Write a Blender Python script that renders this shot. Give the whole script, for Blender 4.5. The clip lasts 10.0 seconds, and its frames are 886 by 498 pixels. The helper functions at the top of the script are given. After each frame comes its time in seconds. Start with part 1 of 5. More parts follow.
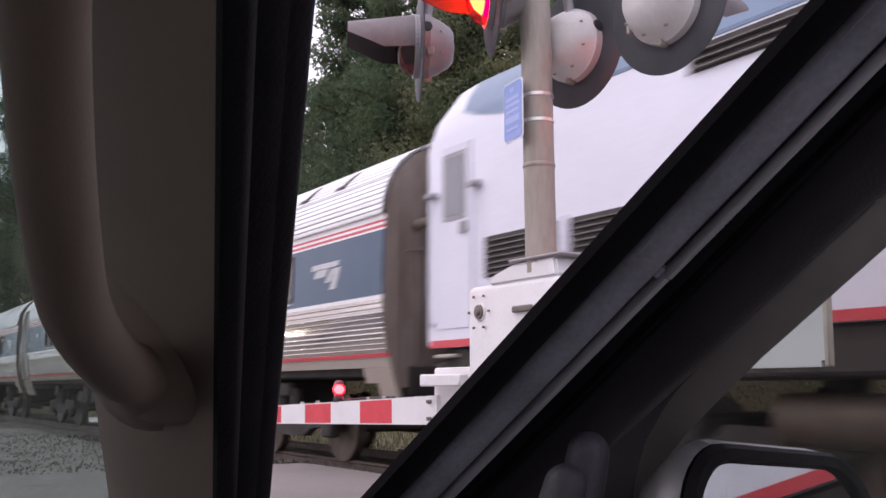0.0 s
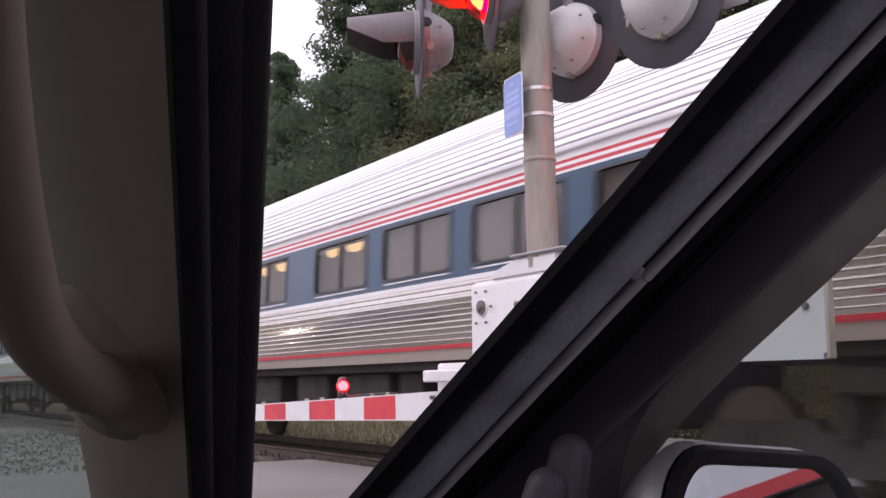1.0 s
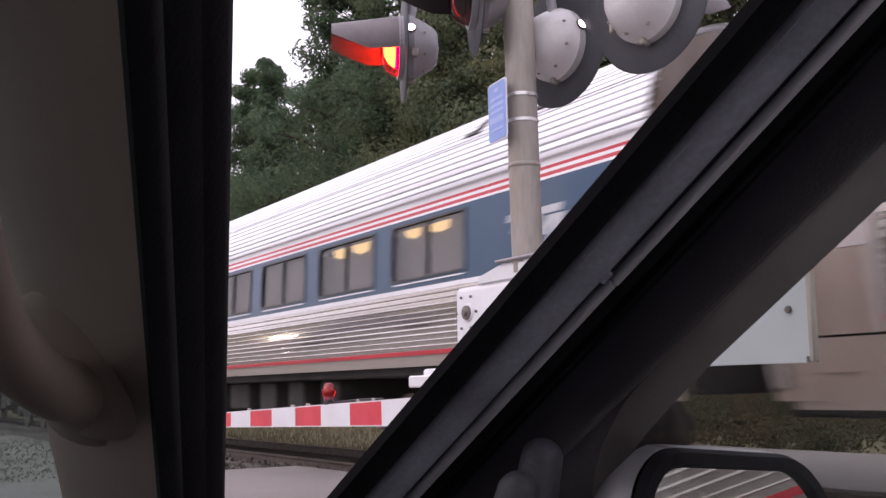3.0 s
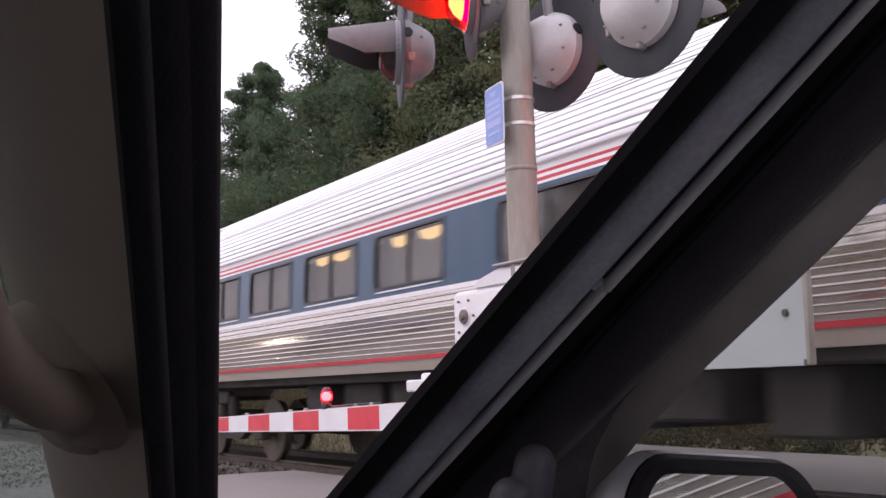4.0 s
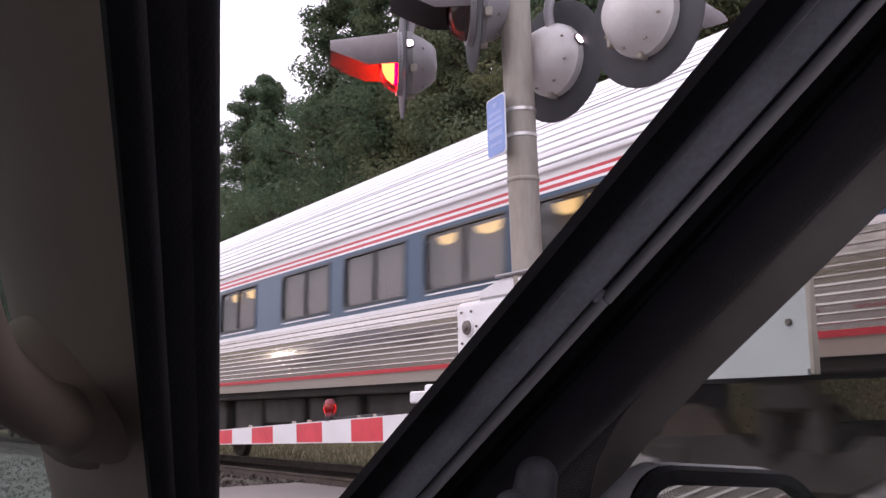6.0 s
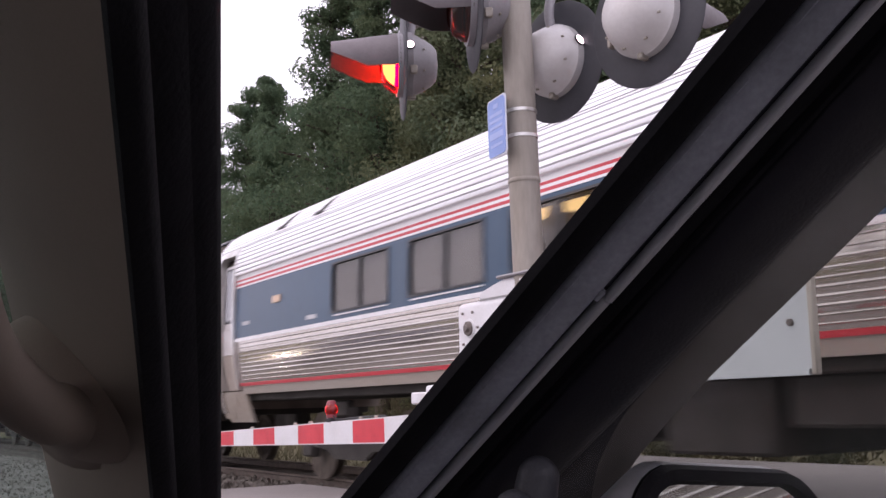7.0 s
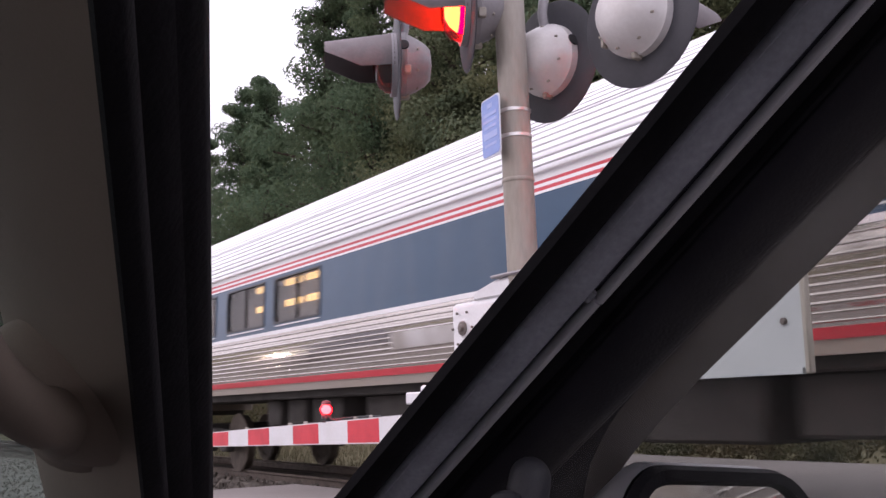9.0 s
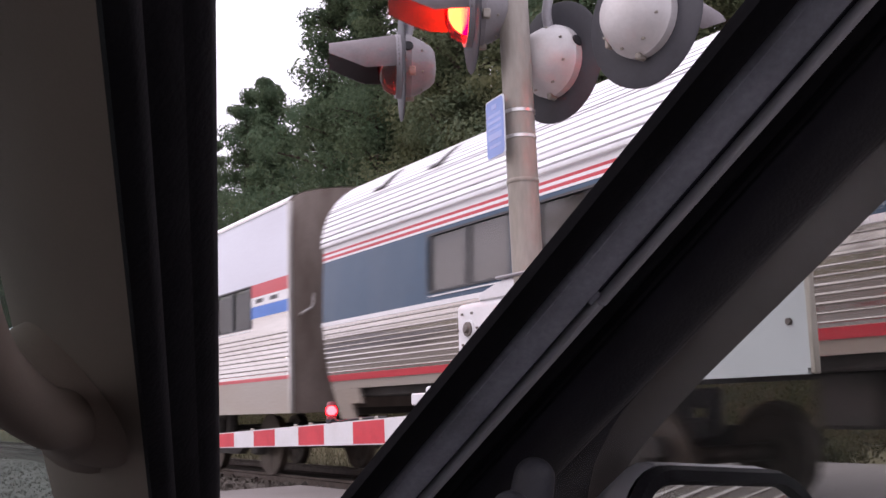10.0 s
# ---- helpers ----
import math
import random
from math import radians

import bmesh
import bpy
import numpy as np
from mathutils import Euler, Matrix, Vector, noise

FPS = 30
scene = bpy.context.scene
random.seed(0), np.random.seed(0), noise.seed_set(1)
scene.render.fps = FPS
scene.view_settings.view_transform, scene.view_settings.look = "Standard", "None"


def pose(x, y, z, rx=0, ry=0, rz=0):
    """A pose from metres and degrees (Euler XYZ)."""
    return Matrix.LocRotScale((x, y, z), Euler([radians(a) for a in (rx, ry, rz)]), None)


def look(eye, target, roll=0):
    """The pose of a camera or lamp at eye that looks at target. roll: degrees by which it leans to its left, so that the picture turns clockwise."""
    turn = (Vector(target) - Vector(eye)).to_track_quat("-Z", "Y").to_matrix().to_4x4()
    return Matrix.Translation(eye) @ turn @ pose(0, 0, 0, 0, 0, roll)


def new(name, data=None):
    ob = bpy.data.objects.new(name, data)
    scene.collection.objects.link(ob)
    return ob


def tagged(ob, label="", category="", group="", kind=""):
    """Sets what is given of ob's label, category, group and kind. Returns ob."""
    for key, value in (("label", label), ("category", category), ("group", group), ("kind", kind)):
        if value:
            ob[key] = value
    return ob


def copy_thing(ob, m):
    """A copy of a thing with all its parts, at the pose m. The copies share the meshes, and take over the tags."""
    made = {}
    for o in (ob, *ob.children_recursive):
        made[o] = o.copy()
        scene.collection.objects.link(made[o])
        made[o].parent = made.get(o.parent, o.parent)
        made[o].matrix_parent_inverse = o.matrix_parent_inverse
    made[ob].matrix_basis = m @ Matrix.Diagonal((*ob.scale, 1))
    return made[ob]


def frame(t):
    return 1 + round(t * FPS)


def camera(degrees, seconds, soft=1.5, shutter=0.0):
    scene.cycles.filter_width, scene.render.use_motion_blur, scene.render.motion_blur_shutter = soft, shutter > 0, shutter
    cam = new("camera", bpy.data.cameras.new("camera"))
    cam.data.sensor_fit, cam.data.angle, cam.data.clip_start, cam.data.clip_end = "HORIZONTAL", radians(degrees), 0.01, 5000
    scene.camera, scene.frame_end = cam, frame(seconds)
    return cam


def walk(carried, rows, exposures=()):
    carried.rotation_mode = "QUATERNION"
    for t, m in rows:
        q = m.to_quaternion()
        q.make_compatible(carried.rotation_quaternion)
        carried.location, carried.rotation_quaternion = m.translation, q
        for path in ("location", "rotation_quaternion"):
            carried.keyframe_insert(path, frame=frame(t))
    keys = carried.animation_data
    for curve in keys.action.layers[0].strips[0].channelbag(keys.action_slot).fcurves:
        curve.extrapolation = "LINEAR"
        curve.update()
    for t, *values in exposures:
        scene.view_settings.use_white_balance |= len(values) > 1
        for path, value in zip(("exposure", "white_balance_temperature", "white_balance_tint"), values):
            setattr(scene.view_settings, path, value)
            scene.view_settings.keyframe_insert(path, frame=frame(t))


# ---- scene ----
PATH = [
    (0, (-0.112, 0.038, 0.975), (-1.808, 1.064, 1.243), -0.0),
    (0.5, (-0.107, 0.045, 0.975), (-1.81, 1.064, 1.221), -0.3),
    (1, (-0.106, 0.051, 0.98), (-1.807, 1.07, 1.238), -0.6),
    (1.5, (-0.101, 0.052, 0.983), (-1.797, 1.07, 1.278), -0.6),
    (2, (-0.103, 0.056, 0.981), (-1.797, 1.08, 1.261), -0.7),
    (2.5, (-0.101, 0.057, 0.979), (-1.79, 1.095, 1.244), -0.8),
    (4, (-0.096, 0.059, 0.981), (-1.78, 1.102, 1.256), -1.1),
    (4.5, (-0.095, 0.061, 0.981), (-1.775, 1.11, 1.258), -1.2),
    (5, (-0.095, 0.06, 0.981), (-1.775, 1.107, 1.268), -1.3),
    (5.5, (-0.095, 0.06, 0.982), (-1.779, 1.1, 1.275), -1.3),
    (7, (-0.095, 0.06, 0.981), (-1.78, 1.095, 1.279), -1.5),
    (7.5, (-0.093, 0.058, 0.981), (-1.781, 1.09, 1.276), -1.5),
    (8, (-0.092, 0.059, 0.981), (-1.778, 1.095, 1.276), -1.5),
    (8.5, (-0.094, 0.061, 0.981), (-1.775, 1.102, 1.28), -1.5),
    (9, (-0.093, 0.061, 0.982), (-1.773, 1.105, 1.279), -1.7),
    (9.5, (-0.092, 0.062, 0.982), (-1.774, 1.104, 1.28), -1.7),
    (10, (-0.089, 0.059, 0.982), (-1.774, 1.095, 1.281), -1.8),
]
cam = camera(46.2, 10.0, soft=1.5, shutter=0.5)
walk(cam, [(t, look(eye, target, roll)) for t, eye, target, roll in PATH], [(0, 0.34, 6430, 26), (10, 0.34, 6430, 26)])

# ---- world, sun ----
world = bpy.data.worlds.new("overcast_sky")
scene.world = world
world.use_nodes = True
wn, wl = world.node_tree.nodes, world.node_tree.links
sky = wn.new("ShaderNodeTexSky")
sky.sky_type, sky.sun_disc = "NISHITA", False
sky.sun_elevation, sky.sun_rotation = radians(38), radians(200)
sky.dust_density, sky.air_density = 4.0, 1.0
cloud = wn.new("ShaderNodeMix")
cloud.data_type = "RGBA"
cloud.inputs["Factor"].default_value = 0.86
cloud.inputs["B"].default_value = (11.0, 11.0, 11.6, 1)
wl.new(sky.outputs["Color"], cloud.inputs["A"])
wl.new(cloud.outputs["Result"], wn["Background"].inputs["Color"])
wn["Background"].inputs["Strength"].default_value = 0.115
sun_data = bpy.data.lights.new("sun", "SUN")
sun_data.energy, sun_data.angle, sun_data.color = 0.7, radians(25), (1.0, 0.97, 0.93)
sun = new("sun", sun_data)
sun.matrix_world = look((0, 0, 40), (10, 25, 0))


# ---- materials ----
def material(name, color, rough=0.5, metal=0.0, vary=0.15, scale=6.0, bump=0.0, fine=60.0, stretch=(1, 1, 1), second=None, spec=0.5):
    """A surface with two scales of variation; second: the colour of stains."""
    m = bpy.data.materials.new(name)
    m.use_nodes = True
    n, l = m.node_tree.nodes, m.node_tree.links
    b = n["Principled BSDF"]
    co, mp = n.new("ShaderNodeTexCoord"), n.new("ShaderNodeMapping")
    l.new(co.outputs["Object"], mp.inputs["Vector"])
    mp.inputs["Scale"].default_value = stretch
    big, small = n.new("ShaderNodeTexNoise"), n.new("ShaderNodeTexNoise")
    for tex, s in ((big, scale), (small, fine)):
        tex.inputs["Scale"].default_value, tex.inputs["Detail"].default_value = s, 5
        l.new(mp.outputs["Vector"], tex.inputs["Vector"])
    mix, mul = n.new("ShaderNodeMix"), n.new("ShaderNodeMix")
    mix.data_type = mul.data_type = "RGBA"
    mul.blend_type = "MULTIPLY"
    mix.inputs["A"].default_value = (*color, 1)
    dark = second or tuple(c * (1 - vary) for c in color)
    mix.inputs["B"].default_value = (*dark, 1)
    ramp = n.new("ShaderNodeMapRange")
    ramp.inputs["From Min"].default_value, ramp.inputs["From Max"].default_value = 0.4, 0.68
    l.new(big.outputs["Fac"], ramp.inputs["Value"])
    l.new(ramp.outputs["Result"], mix.inputs["Factor"])
    grain = n.new("ShaderNodeMapRange")
    grain.inputs["To Min"].default_value, grain.inputs["To Max"].default_value = 1 - vary * 0.8, 1 + vary * 0.5
    l.new(small.outputs["Fac"], grain.inputs["Value"])
    mul.inputs["Factor"].default_value = 1
    l.new(mix.outputs["Result"], mul.inputs["A"])
    l.new(grain.outputs["Result"], mul.inputs["B"])
    l.new(mul.outputs["Result"], b.inputs["Base Color"])
    r = n.new("ShaderNodeMapRange")
    r.inputs["To Min"].default_value, r.inputs["To Max"].default_value = max(rough - 0.1, 0.02), min(rough + 0.12, 1)
    l.new(big.outputs["Fac"], r.inputs["Value"])
    l.new(r.outputs["Result"], b.inputs["Roughness"])
    b.inputs["Metallic"].default_value = metal
    b.inputs["Specular IOR Level"].default_value = spec
    if bump:
        bp = n.new("ShaderNodeBump")
        bp.inputs["Strength"].default_value, bp.inputs["Distance"].default_value = bump, 0.01
        l.new(small.outputs["Fac"], bp.inputs["Height"])
        l.new(bp.outputs["Normal"], b.inputs["Normal"])
    return m


def glow(name, color, strength):
    m = bpy.data.materials.new(name)
    m.use_nodes = True
    b = m.node_tree.nodes["Principled BSDF"]
    b.inputs["Base Color"].default_value = (*color, 1)
    b.inputs["Emission Color"].default_value = (*color, 1)
    b.inputs["Emission Strength"].default_value = strength
    return m


def clear(name, tint, gloss, rough=0.03, edge=0.5):
    """Thin glass: mostly see-through, with a share of mirror gloss that grows at grazing angles."""
    m = bpy.data.materials.new(name)
    m.use_nodes = True
    n, l = m.node_tree.nodes, m.node_tree.links
    n.remove(n["Principled BSDF"])
    tr, gl, mix, lw, add = (n.new("ShaderNode" + k) for k in ("BsdfTransparent", "BsdfGlossy", "MixShader", "LayerWeight", "Math"))
    tr.inputs["Color"].default_value = (*tint, 1)
    gl.inputs["Roughness"].default_value = rough
    lw.inputs["Blend"].default_value = 0.2
    add.operation = "MULTIPLY_ADD"
    add.inputs[1].default_value, add.inputs[2].default_value = edge, gloss
    l.new(lw.outputs["Fresnel"], add.inputs[0])
    l.new(add.outputs["Value"], mix.inputs["Fac"])
    l.new(tr.outputs["BSDF"], mix.inputs[1])
    l.new(gl.outputs["BSDF"], mix.inputs[2])
    l.new(mix.outputs["Shader"], n["Material Output"].inputs["Surface"])
    return m


# same stainless twice: sky brightness and brownish ground reflection put into the colours
STEEL_ROOF = material("fluted_steel_sky_white", (0.86, 0.86, 0.88), 0.36, 0.6, 0.08, 1.2, 0.0, 30, (0.15, 2, 1))
STEEL_SIDE = material("fluted_steel_ground_brown", (0.60, 0.57, 0.54), 0.05, 0.85, 0.2, 1.0, 0.0, 25, (0.12, 2, 2), (0.42, 0.38, 0.34))
STEEL_DOOR = material("door_steel", (0.72, 0.71, 0.71), 0.33, 0.7, 0.2, 2.0, 0.0, 25, (1, 1, 0.4), (0.42, 0.39, 0.36))
SKIRT = material("dusty_skirt", (0.37, 0.335, 0.295), 0.5, 0.15, 0.25, 1.5, 0.1, 40, (0.3, 1, 1), (0.36, 0.31, 0.26))
WHITE_LINE = material("white_line", (0.78, 0.78, 0.79), 0.4, 0.0, 0.1, 2, 0, 30, (0.2, 1, 1))
RED_LINE = material("red_line", (0.55, 0.045, 0.06), 0.4, 0.0, 0.15, 2, 0, 30, (0.2, 1, 1))
BLUE_BAND = material("blue_band", (0.034, 0.077, 0.132), 0.34, 0.0, 0.3, 2.2, 0.0, 40, (1, 1, 0.22), (0.058, 0.096, 0.145), 0.32)
EMBLEM = material("faded_emblem", (0.50, 0.51, 0.53), 0.45, 0.0, 0.15, 3)
BRIGHT_BLUE = material("bright_blue", (0.03, 0.16, 0.55), 0.4, 0.0, 0.1)
END_BROWN = material("grimy_end_wall", (0.235, 0.195, 0.168), 0.7, 0.0, 0.35, 2.5, 0.3, 40, (1, 1, 0.4), (0.15, 0.115, 0.095))
CURTAIN = material("taupe_curtain", (0.22, 0.205, 0.20), 0.95, 0.0, 0.15, 3, 0.1, 60, (6, 1, 0.3), (0.18, 0.165, 0.16), 0.1)
DOOR_PALE = material("pale_door_panel", (0.62, 0.60, 0.60), 0.4, 0.3, 0.15, 2)
DOOR_DUSTY = material("dusty_door_foot", (0.40, 0.35, 0.31), 0.55, 0.2, 0.3, 3, 0.1, 40, (1, 1, 0.4), (0.30, 0.25, 0.21))
RECESS = material("brown_door_recess", (0.085, 0.065, 0.055), 0.7, 0.0, 0.3, 3)
RUBBER = material("black_rubber", (0.02, 0.02, 0.022), 0.6, 0.0, 0.3, 8, 0.1, 90)
GASKET = material("window_gasket", (0.045, 0.045, 0.048), 0.5, 0.0, 0.2)
UNDER = material("under_frame", (0.040, 0.035, 0.031), 0.8, 0.0, 0.4, 3, 0.3, 40)
WHEEL = material("wheel_steel", (0.12, 0.095, 0.075), 0.6, 0.5, 0.4, 5, 0.2, 40)
CAR_GLASS = clear("coach_glass", (0.80, 0.79, 0.78), 0.03, 0.08, 0.14)
INSIDE = material("coach_interior", (0.17, 0.155, 0.14), 0.8, 0.0, 0.2, 1.5)
SEAT = material("seat_blue", (0.06, 0.07, 0.10), 0.9, 0.0, 0.3, 5)
WARM = glow("warm_coach_lamp", (1.0, 0.70, 0.28), 1.05)
AMBER = material("amber_lens", (0.62, 0.42, 0.27), 0.3, 0.0, 0.1, 4)
LOCO_WHITE = material("loco_white", (0.62, 0.64, 0.72), 0.33, 0.0, 0.1, 0.8, 0.0, 30, (0.3, 1, 1), (0.57, 0.58, 0.65))
LOCO_BLUE = material("loco_blue_grey", (0.13, 0.20, 0.30), 0.38, 0.0, 0.15, 1)
SLAT = material("slat_grey", (0.16, 0.15, 0.145), 0.6, 0.1, 0.3, 6)
LOUVRE = material("louvre_dark", (0.05, 0.045, 0.042), 0.6, 0.2, 0.3, 4)
GLASS_GREY = material("cab_glass", (0.20, 0.21, 0.23), 0.12, 0.0, 0.1)
GALV = material("galvanised_pipe", (0.40, 0.37, 0.33), 0.55, 0.35, 0.3, 4, 0.15, 50, (1, 1, 0.25), (0.28, 0.25, 0.21))
CLAMP = material("clamp_steel", (0.75, 0.74, 0.72), 0.3, 0.9, 0.15)
GATE_WHITE = material("gate_white", (0.67, 0.67, 0.69), 0.45, 0.0, 0.12, 3, 0.05, 60, (1, 1, 1), (0.60, 0.60, 0.60))
WEIGHT = material("pale_grey_plate", (0.50, 0.545, 0.55), 0.5, 0.0, 0.1, 3, 0.05, 60)
GATE_EDGE = material("tan_edge", (0.42, 0.39, 0.33), 0.6, 0.0, 0.3, 6, 0.1)
RED_SHEET = material("red_reflective", (0.62, 0.03, 0.05), 0.4, 0.0, 0.2, 5, 0.05, 80)
DISC_BLACK = material("signal_black", (0.045, 0.046, 0.055), 0.6, 0.0, 0.25, 4, 0.05)
HOOD_LINING = material("hood_lining", (0.05, 0.042, 0.044), 0.6, 0.0, 0.2, 5, 0.05)
HOOD_GREY = material("hood_grey", (0.16, 0.138, 0.145), 0.55, 0.0, 0.25, 5, 0.05)
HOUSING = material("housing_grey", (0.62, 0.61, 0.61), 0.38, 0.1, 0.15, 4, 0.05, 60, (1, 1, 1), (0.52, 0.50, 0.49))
# darker grey for the front pair of housings
HOUSING_FRONT = material("housing_front_grey", (0.28, 0.27, 0.28), 0.45, 0.1, 0.2, 4, 0.05, 60, (1, 1, 1), (0.21, 0.20, 0.21))
PEEP_ON = glow("lit_peep_hole", (1.0, 0.80, 0.82), 4.0)
HOUSING_DARK = material("housing_side_grey", (0.33, 0.32, 0.34), 0.5, 0.1, 0.2, 4, 0.05)
SIGN_BLUE = material("sign_blue", (0.26, 0.375, 0.74), 0.45, 0.0, 0.1, 4)
SIGN_PALE = material("sign_pale_blue", (0.38, 0.48, 0.80), 0.45, 0.0, 0.08, 4)
SIGN_WHITE = material("sign_white", (0.75, 0.78, 0.85), 0.45, 0.0, 0.08, 4)
BOLT = material("bolt_steel", (0.19, 0.165, 0.15), 0.5, 0.6, 0.3, 20)
LENS = clear("red_lens", (0.88, 0.22, 0.16), 0.05, 0.08)
LAMP_ON = glow("lit_reflector", (1.0, 0.008, 0.012), 62.0)
LAMP_HOT = glow("lit_filament", (1.0, 0.105, 0.020), 46.0)
GATE_ON = glow("lit_gate_lamp", (1.0, 0.09, 0.12), 24.0)
GATE_RED = glow("lit_gate_lamp_rim", (1.0, 0.012, 0.03), 9.0)
LAMP_RED = material("weathered_red_lens", (0.26, 0.03, 0.045), 0.35, 0.0, 0.2, 8)
BEIGE = material("beige_trim", (0.215, 0.175, 0.142), 0.8, 0.0, 0.10, 10, 0.06, 900, (1, 1, 1), (0.200, 0.163, 0.134), 0.3)
BLACK_TRIM = material("black_trim", (0.010, 0.0095, 0.012), 0.75, 0.0, 0.3, 20, 0.1, 400, (1, 1, 1), None, 0.12)
SOFT_TRIM = material("charcoal_trim", (0.022, 0.021, 0.027), 0.5, 0.0, 0.2, 20, 0.08, 500, (1, 1, 1), None, 0.3)
NAVY_PAINT = material("dark_metallic_paint", (0.23, 0.235, 0.28), 0.28, 0.0, 0.15, 12, 0.0, 300, (1, 1, 1), None, 0.6)
# dark navy paint, its base colour lifted for the sky it reflects
FRAME_PAINT = material("navy_frame_paint_sky_lifted", (0.40, 0.415, 0.47), 0.12, 0.0, 0.35, 14, 0.0, 300, (1, 1, 1), None, 1.0)
# paler colour draws the shiny highlight along the flange edge
FLANGE = material("flange_highlight", (0.50, 0.50, 0.53), 0.35, 0.1, 0.1, 12)
SILVER_PAINT = material("silver_paint", (0.26, 0.26, 0.27), 0.4, 0.3, 0.1, 12)
MIRROR = material("mirror_glass", (0.72, 0.75, 0.75), 0.02, 1.0, 0.02, 2)
for link in list(MIRROR.node_tree.nodes["Principled BSDF"].inputs["Roughness"].links):
    MIRROR.node_tree.links.remove(link)
MIRROR.node_tree.nodes["Principled BSDF"].inputs["Roughness"].default_value = 0.015
LOBE = material("charcoal_rubber", (0.05, 0.05, 0.06), 0.55, 0.0, 0.15, 30, 0.1, 400)
GROOVE = material("dark_groove", (0.030, 0.030, 0.045), 0.6, 0.0, 0.2, 12)
# window channel brightened to a brown-grey that carries the haze of the glass
CHANNEL = material("hazy_channel", (0.19, 0.172, 0.160), 0.9, 0.0, 0.12, 30, 0.04, 600, (1, 1, 1), None, 0.15)
WINDOW = clear("door_glass", (0.80, 0.81, 0.80), 0.035, 0.25, 0.12)
ASPHALT = material("worn_asphalt", (0.235, 0.215, 0.205), 0.9, 0.0, 0.25, 0.35, 0.4, 35, (1, 1, 1), (0.185, 0.17, 0.16), 0.3)
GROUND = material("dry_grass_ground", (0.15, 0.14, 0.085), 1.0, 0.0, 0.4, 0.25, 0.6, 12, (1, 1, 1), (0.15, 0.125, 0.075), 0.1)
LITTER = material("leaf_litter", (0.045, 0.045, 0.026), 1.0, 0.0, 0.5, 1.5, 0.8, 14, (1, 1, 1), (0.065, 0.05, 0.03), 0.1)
GRAVEL = material("gravel_grey", (0.25, 0.235, 0.215), 1.0, 0.0, 0.5, 4, 0.8, 30, (1, 1, 1), (0.15, 0.135, 0.12), 0.2)
BALLAST = material("ballast_stone", (0.13, 0.115, 0.10), 1.0, 0.0, 0.5, 6, 0.8, 30, (1, 1, 1), (0.08, 0.07, 0.06), 0.2)
RAIL = material("rail_steel", (0.10, 0.075, 0.06), 0.55, 0.5, 0.3, 8, 0.1)
TIE = material("timber_tie", (0.075, 0.06, 0.05), 0.95, 0.0, 0.4, 6, 0.4)
BARK = material("pine_bark", (0.085, 0.062, 0.048), 0.95, 0.0, 0.4, 4, 0.6, 20, (1, 1, 0.3))


def leaf_material(name, base, other):
    m = material(name, base, 0.75, 0.0, 0.3, 0.5, 0.0, 3, (1, 1, 1), other, 0.2)
    n, l = m.node_tree.nodes, m.node_tree.links
    geo, hue, b = n.new("ShaderNodeNewGeometry"), n.new("ShaderNodeHueSaturation"), n["Principled BSDF"]
    span = n.new("ShaderNodeMapRange")
    span.inputs["To Min"].default_value, span.inputs["To Max"].default_value = 0.84, 1.16
    l.new(geo.outputs["Random Per Island"], span.inputs["Value"])
    l.new(span.outputs["Result"], hue.inputs["Value"])
    source = b.inputs["Base Color"].links[0].from_socket
    l.new(source, hue.inputs["Color"])
    l.new(hue.outputs["Color"], b.inputs["Base Color"])
    thin, both = n.new("ShaderNodeBsdfTranslucent"), n.new("ShaderNodeMixShader")
    both.inputs["Fac"].default_value = 0.45
    l.new(hue.outputs["Color"], thin.inputs["Color"])
    l.new(b.outputs["BSDF"], both.inputs[1])
    l.new(thin.outputs["BSDF"], both.inputs[2])
    l.new(both.outputs["Shader"], n["Material Output"].inputs["Surface"])
    return m


NEEDLES = leaf_material("pine_needles", (0.100, 0.152, 0.092), (0.135, 0.170, 0.095))
LEAVES = leaf_material("oak_leaves", (0.122, 0.160, 0.098), (0.172, 0.175, 0.092))
SHRUB = leaf_material("shrub_leaves", (0.075, 0.080, 0.040), (0.11, 0.085, 0.05))
GRASS = leaf_material("dry_grass", (0.17, 0.16, 0.10), (0.21, 0.18, 0.12))


# ---- mesh helpers ----
def finish(bm, mesh_name, smooth=None):
    bmesh.ops.recalc_face_normals(bm, faces=bm.faces)
    me = bpy.data.meshes.new(mesh_name)
    bm.to_mesh(me)
    bm.free()
    if smooth:
        me.shade_smooth()
        me.set_sharp_from_angle(angle=radians(smooth))
    return me


def part(name, bm, mat, parent=None, label="", smooth=40, kind=""):
    me = finish(bm, name, smooth)
    me.materials.append(mat)
    ob = new(name, me)
    ob.parent = parent
    return tagged(ob, label, kind=kind)


def group_thing(name, label, category, group="", m=None, kind=""):
    ob = new(name)
    if m is not None:
        ob.matrix_world = m
    return tagged(ob, label, category, group, kind)


def box(size, at=(0, 0, 0), bevel=0.0, segs=2, m=None, bm=None):
    bm = bm or bmesh.new()
    mat = (m or Matrix()) @ Matrix.Translation(at) @ Matrix.Diagonal((*size, 1))
    made = bmesh.ops.create_cube(bm, size=1, matrix=mat)["verts"]
    if bevel:
        edges = {e for v in made for e in v.link_edges}
        bmesh.ops.bevel(bm, geom=list(edges), offset=bevel, segments=segs, affect="EDGES", profile=0.5)
    return bm


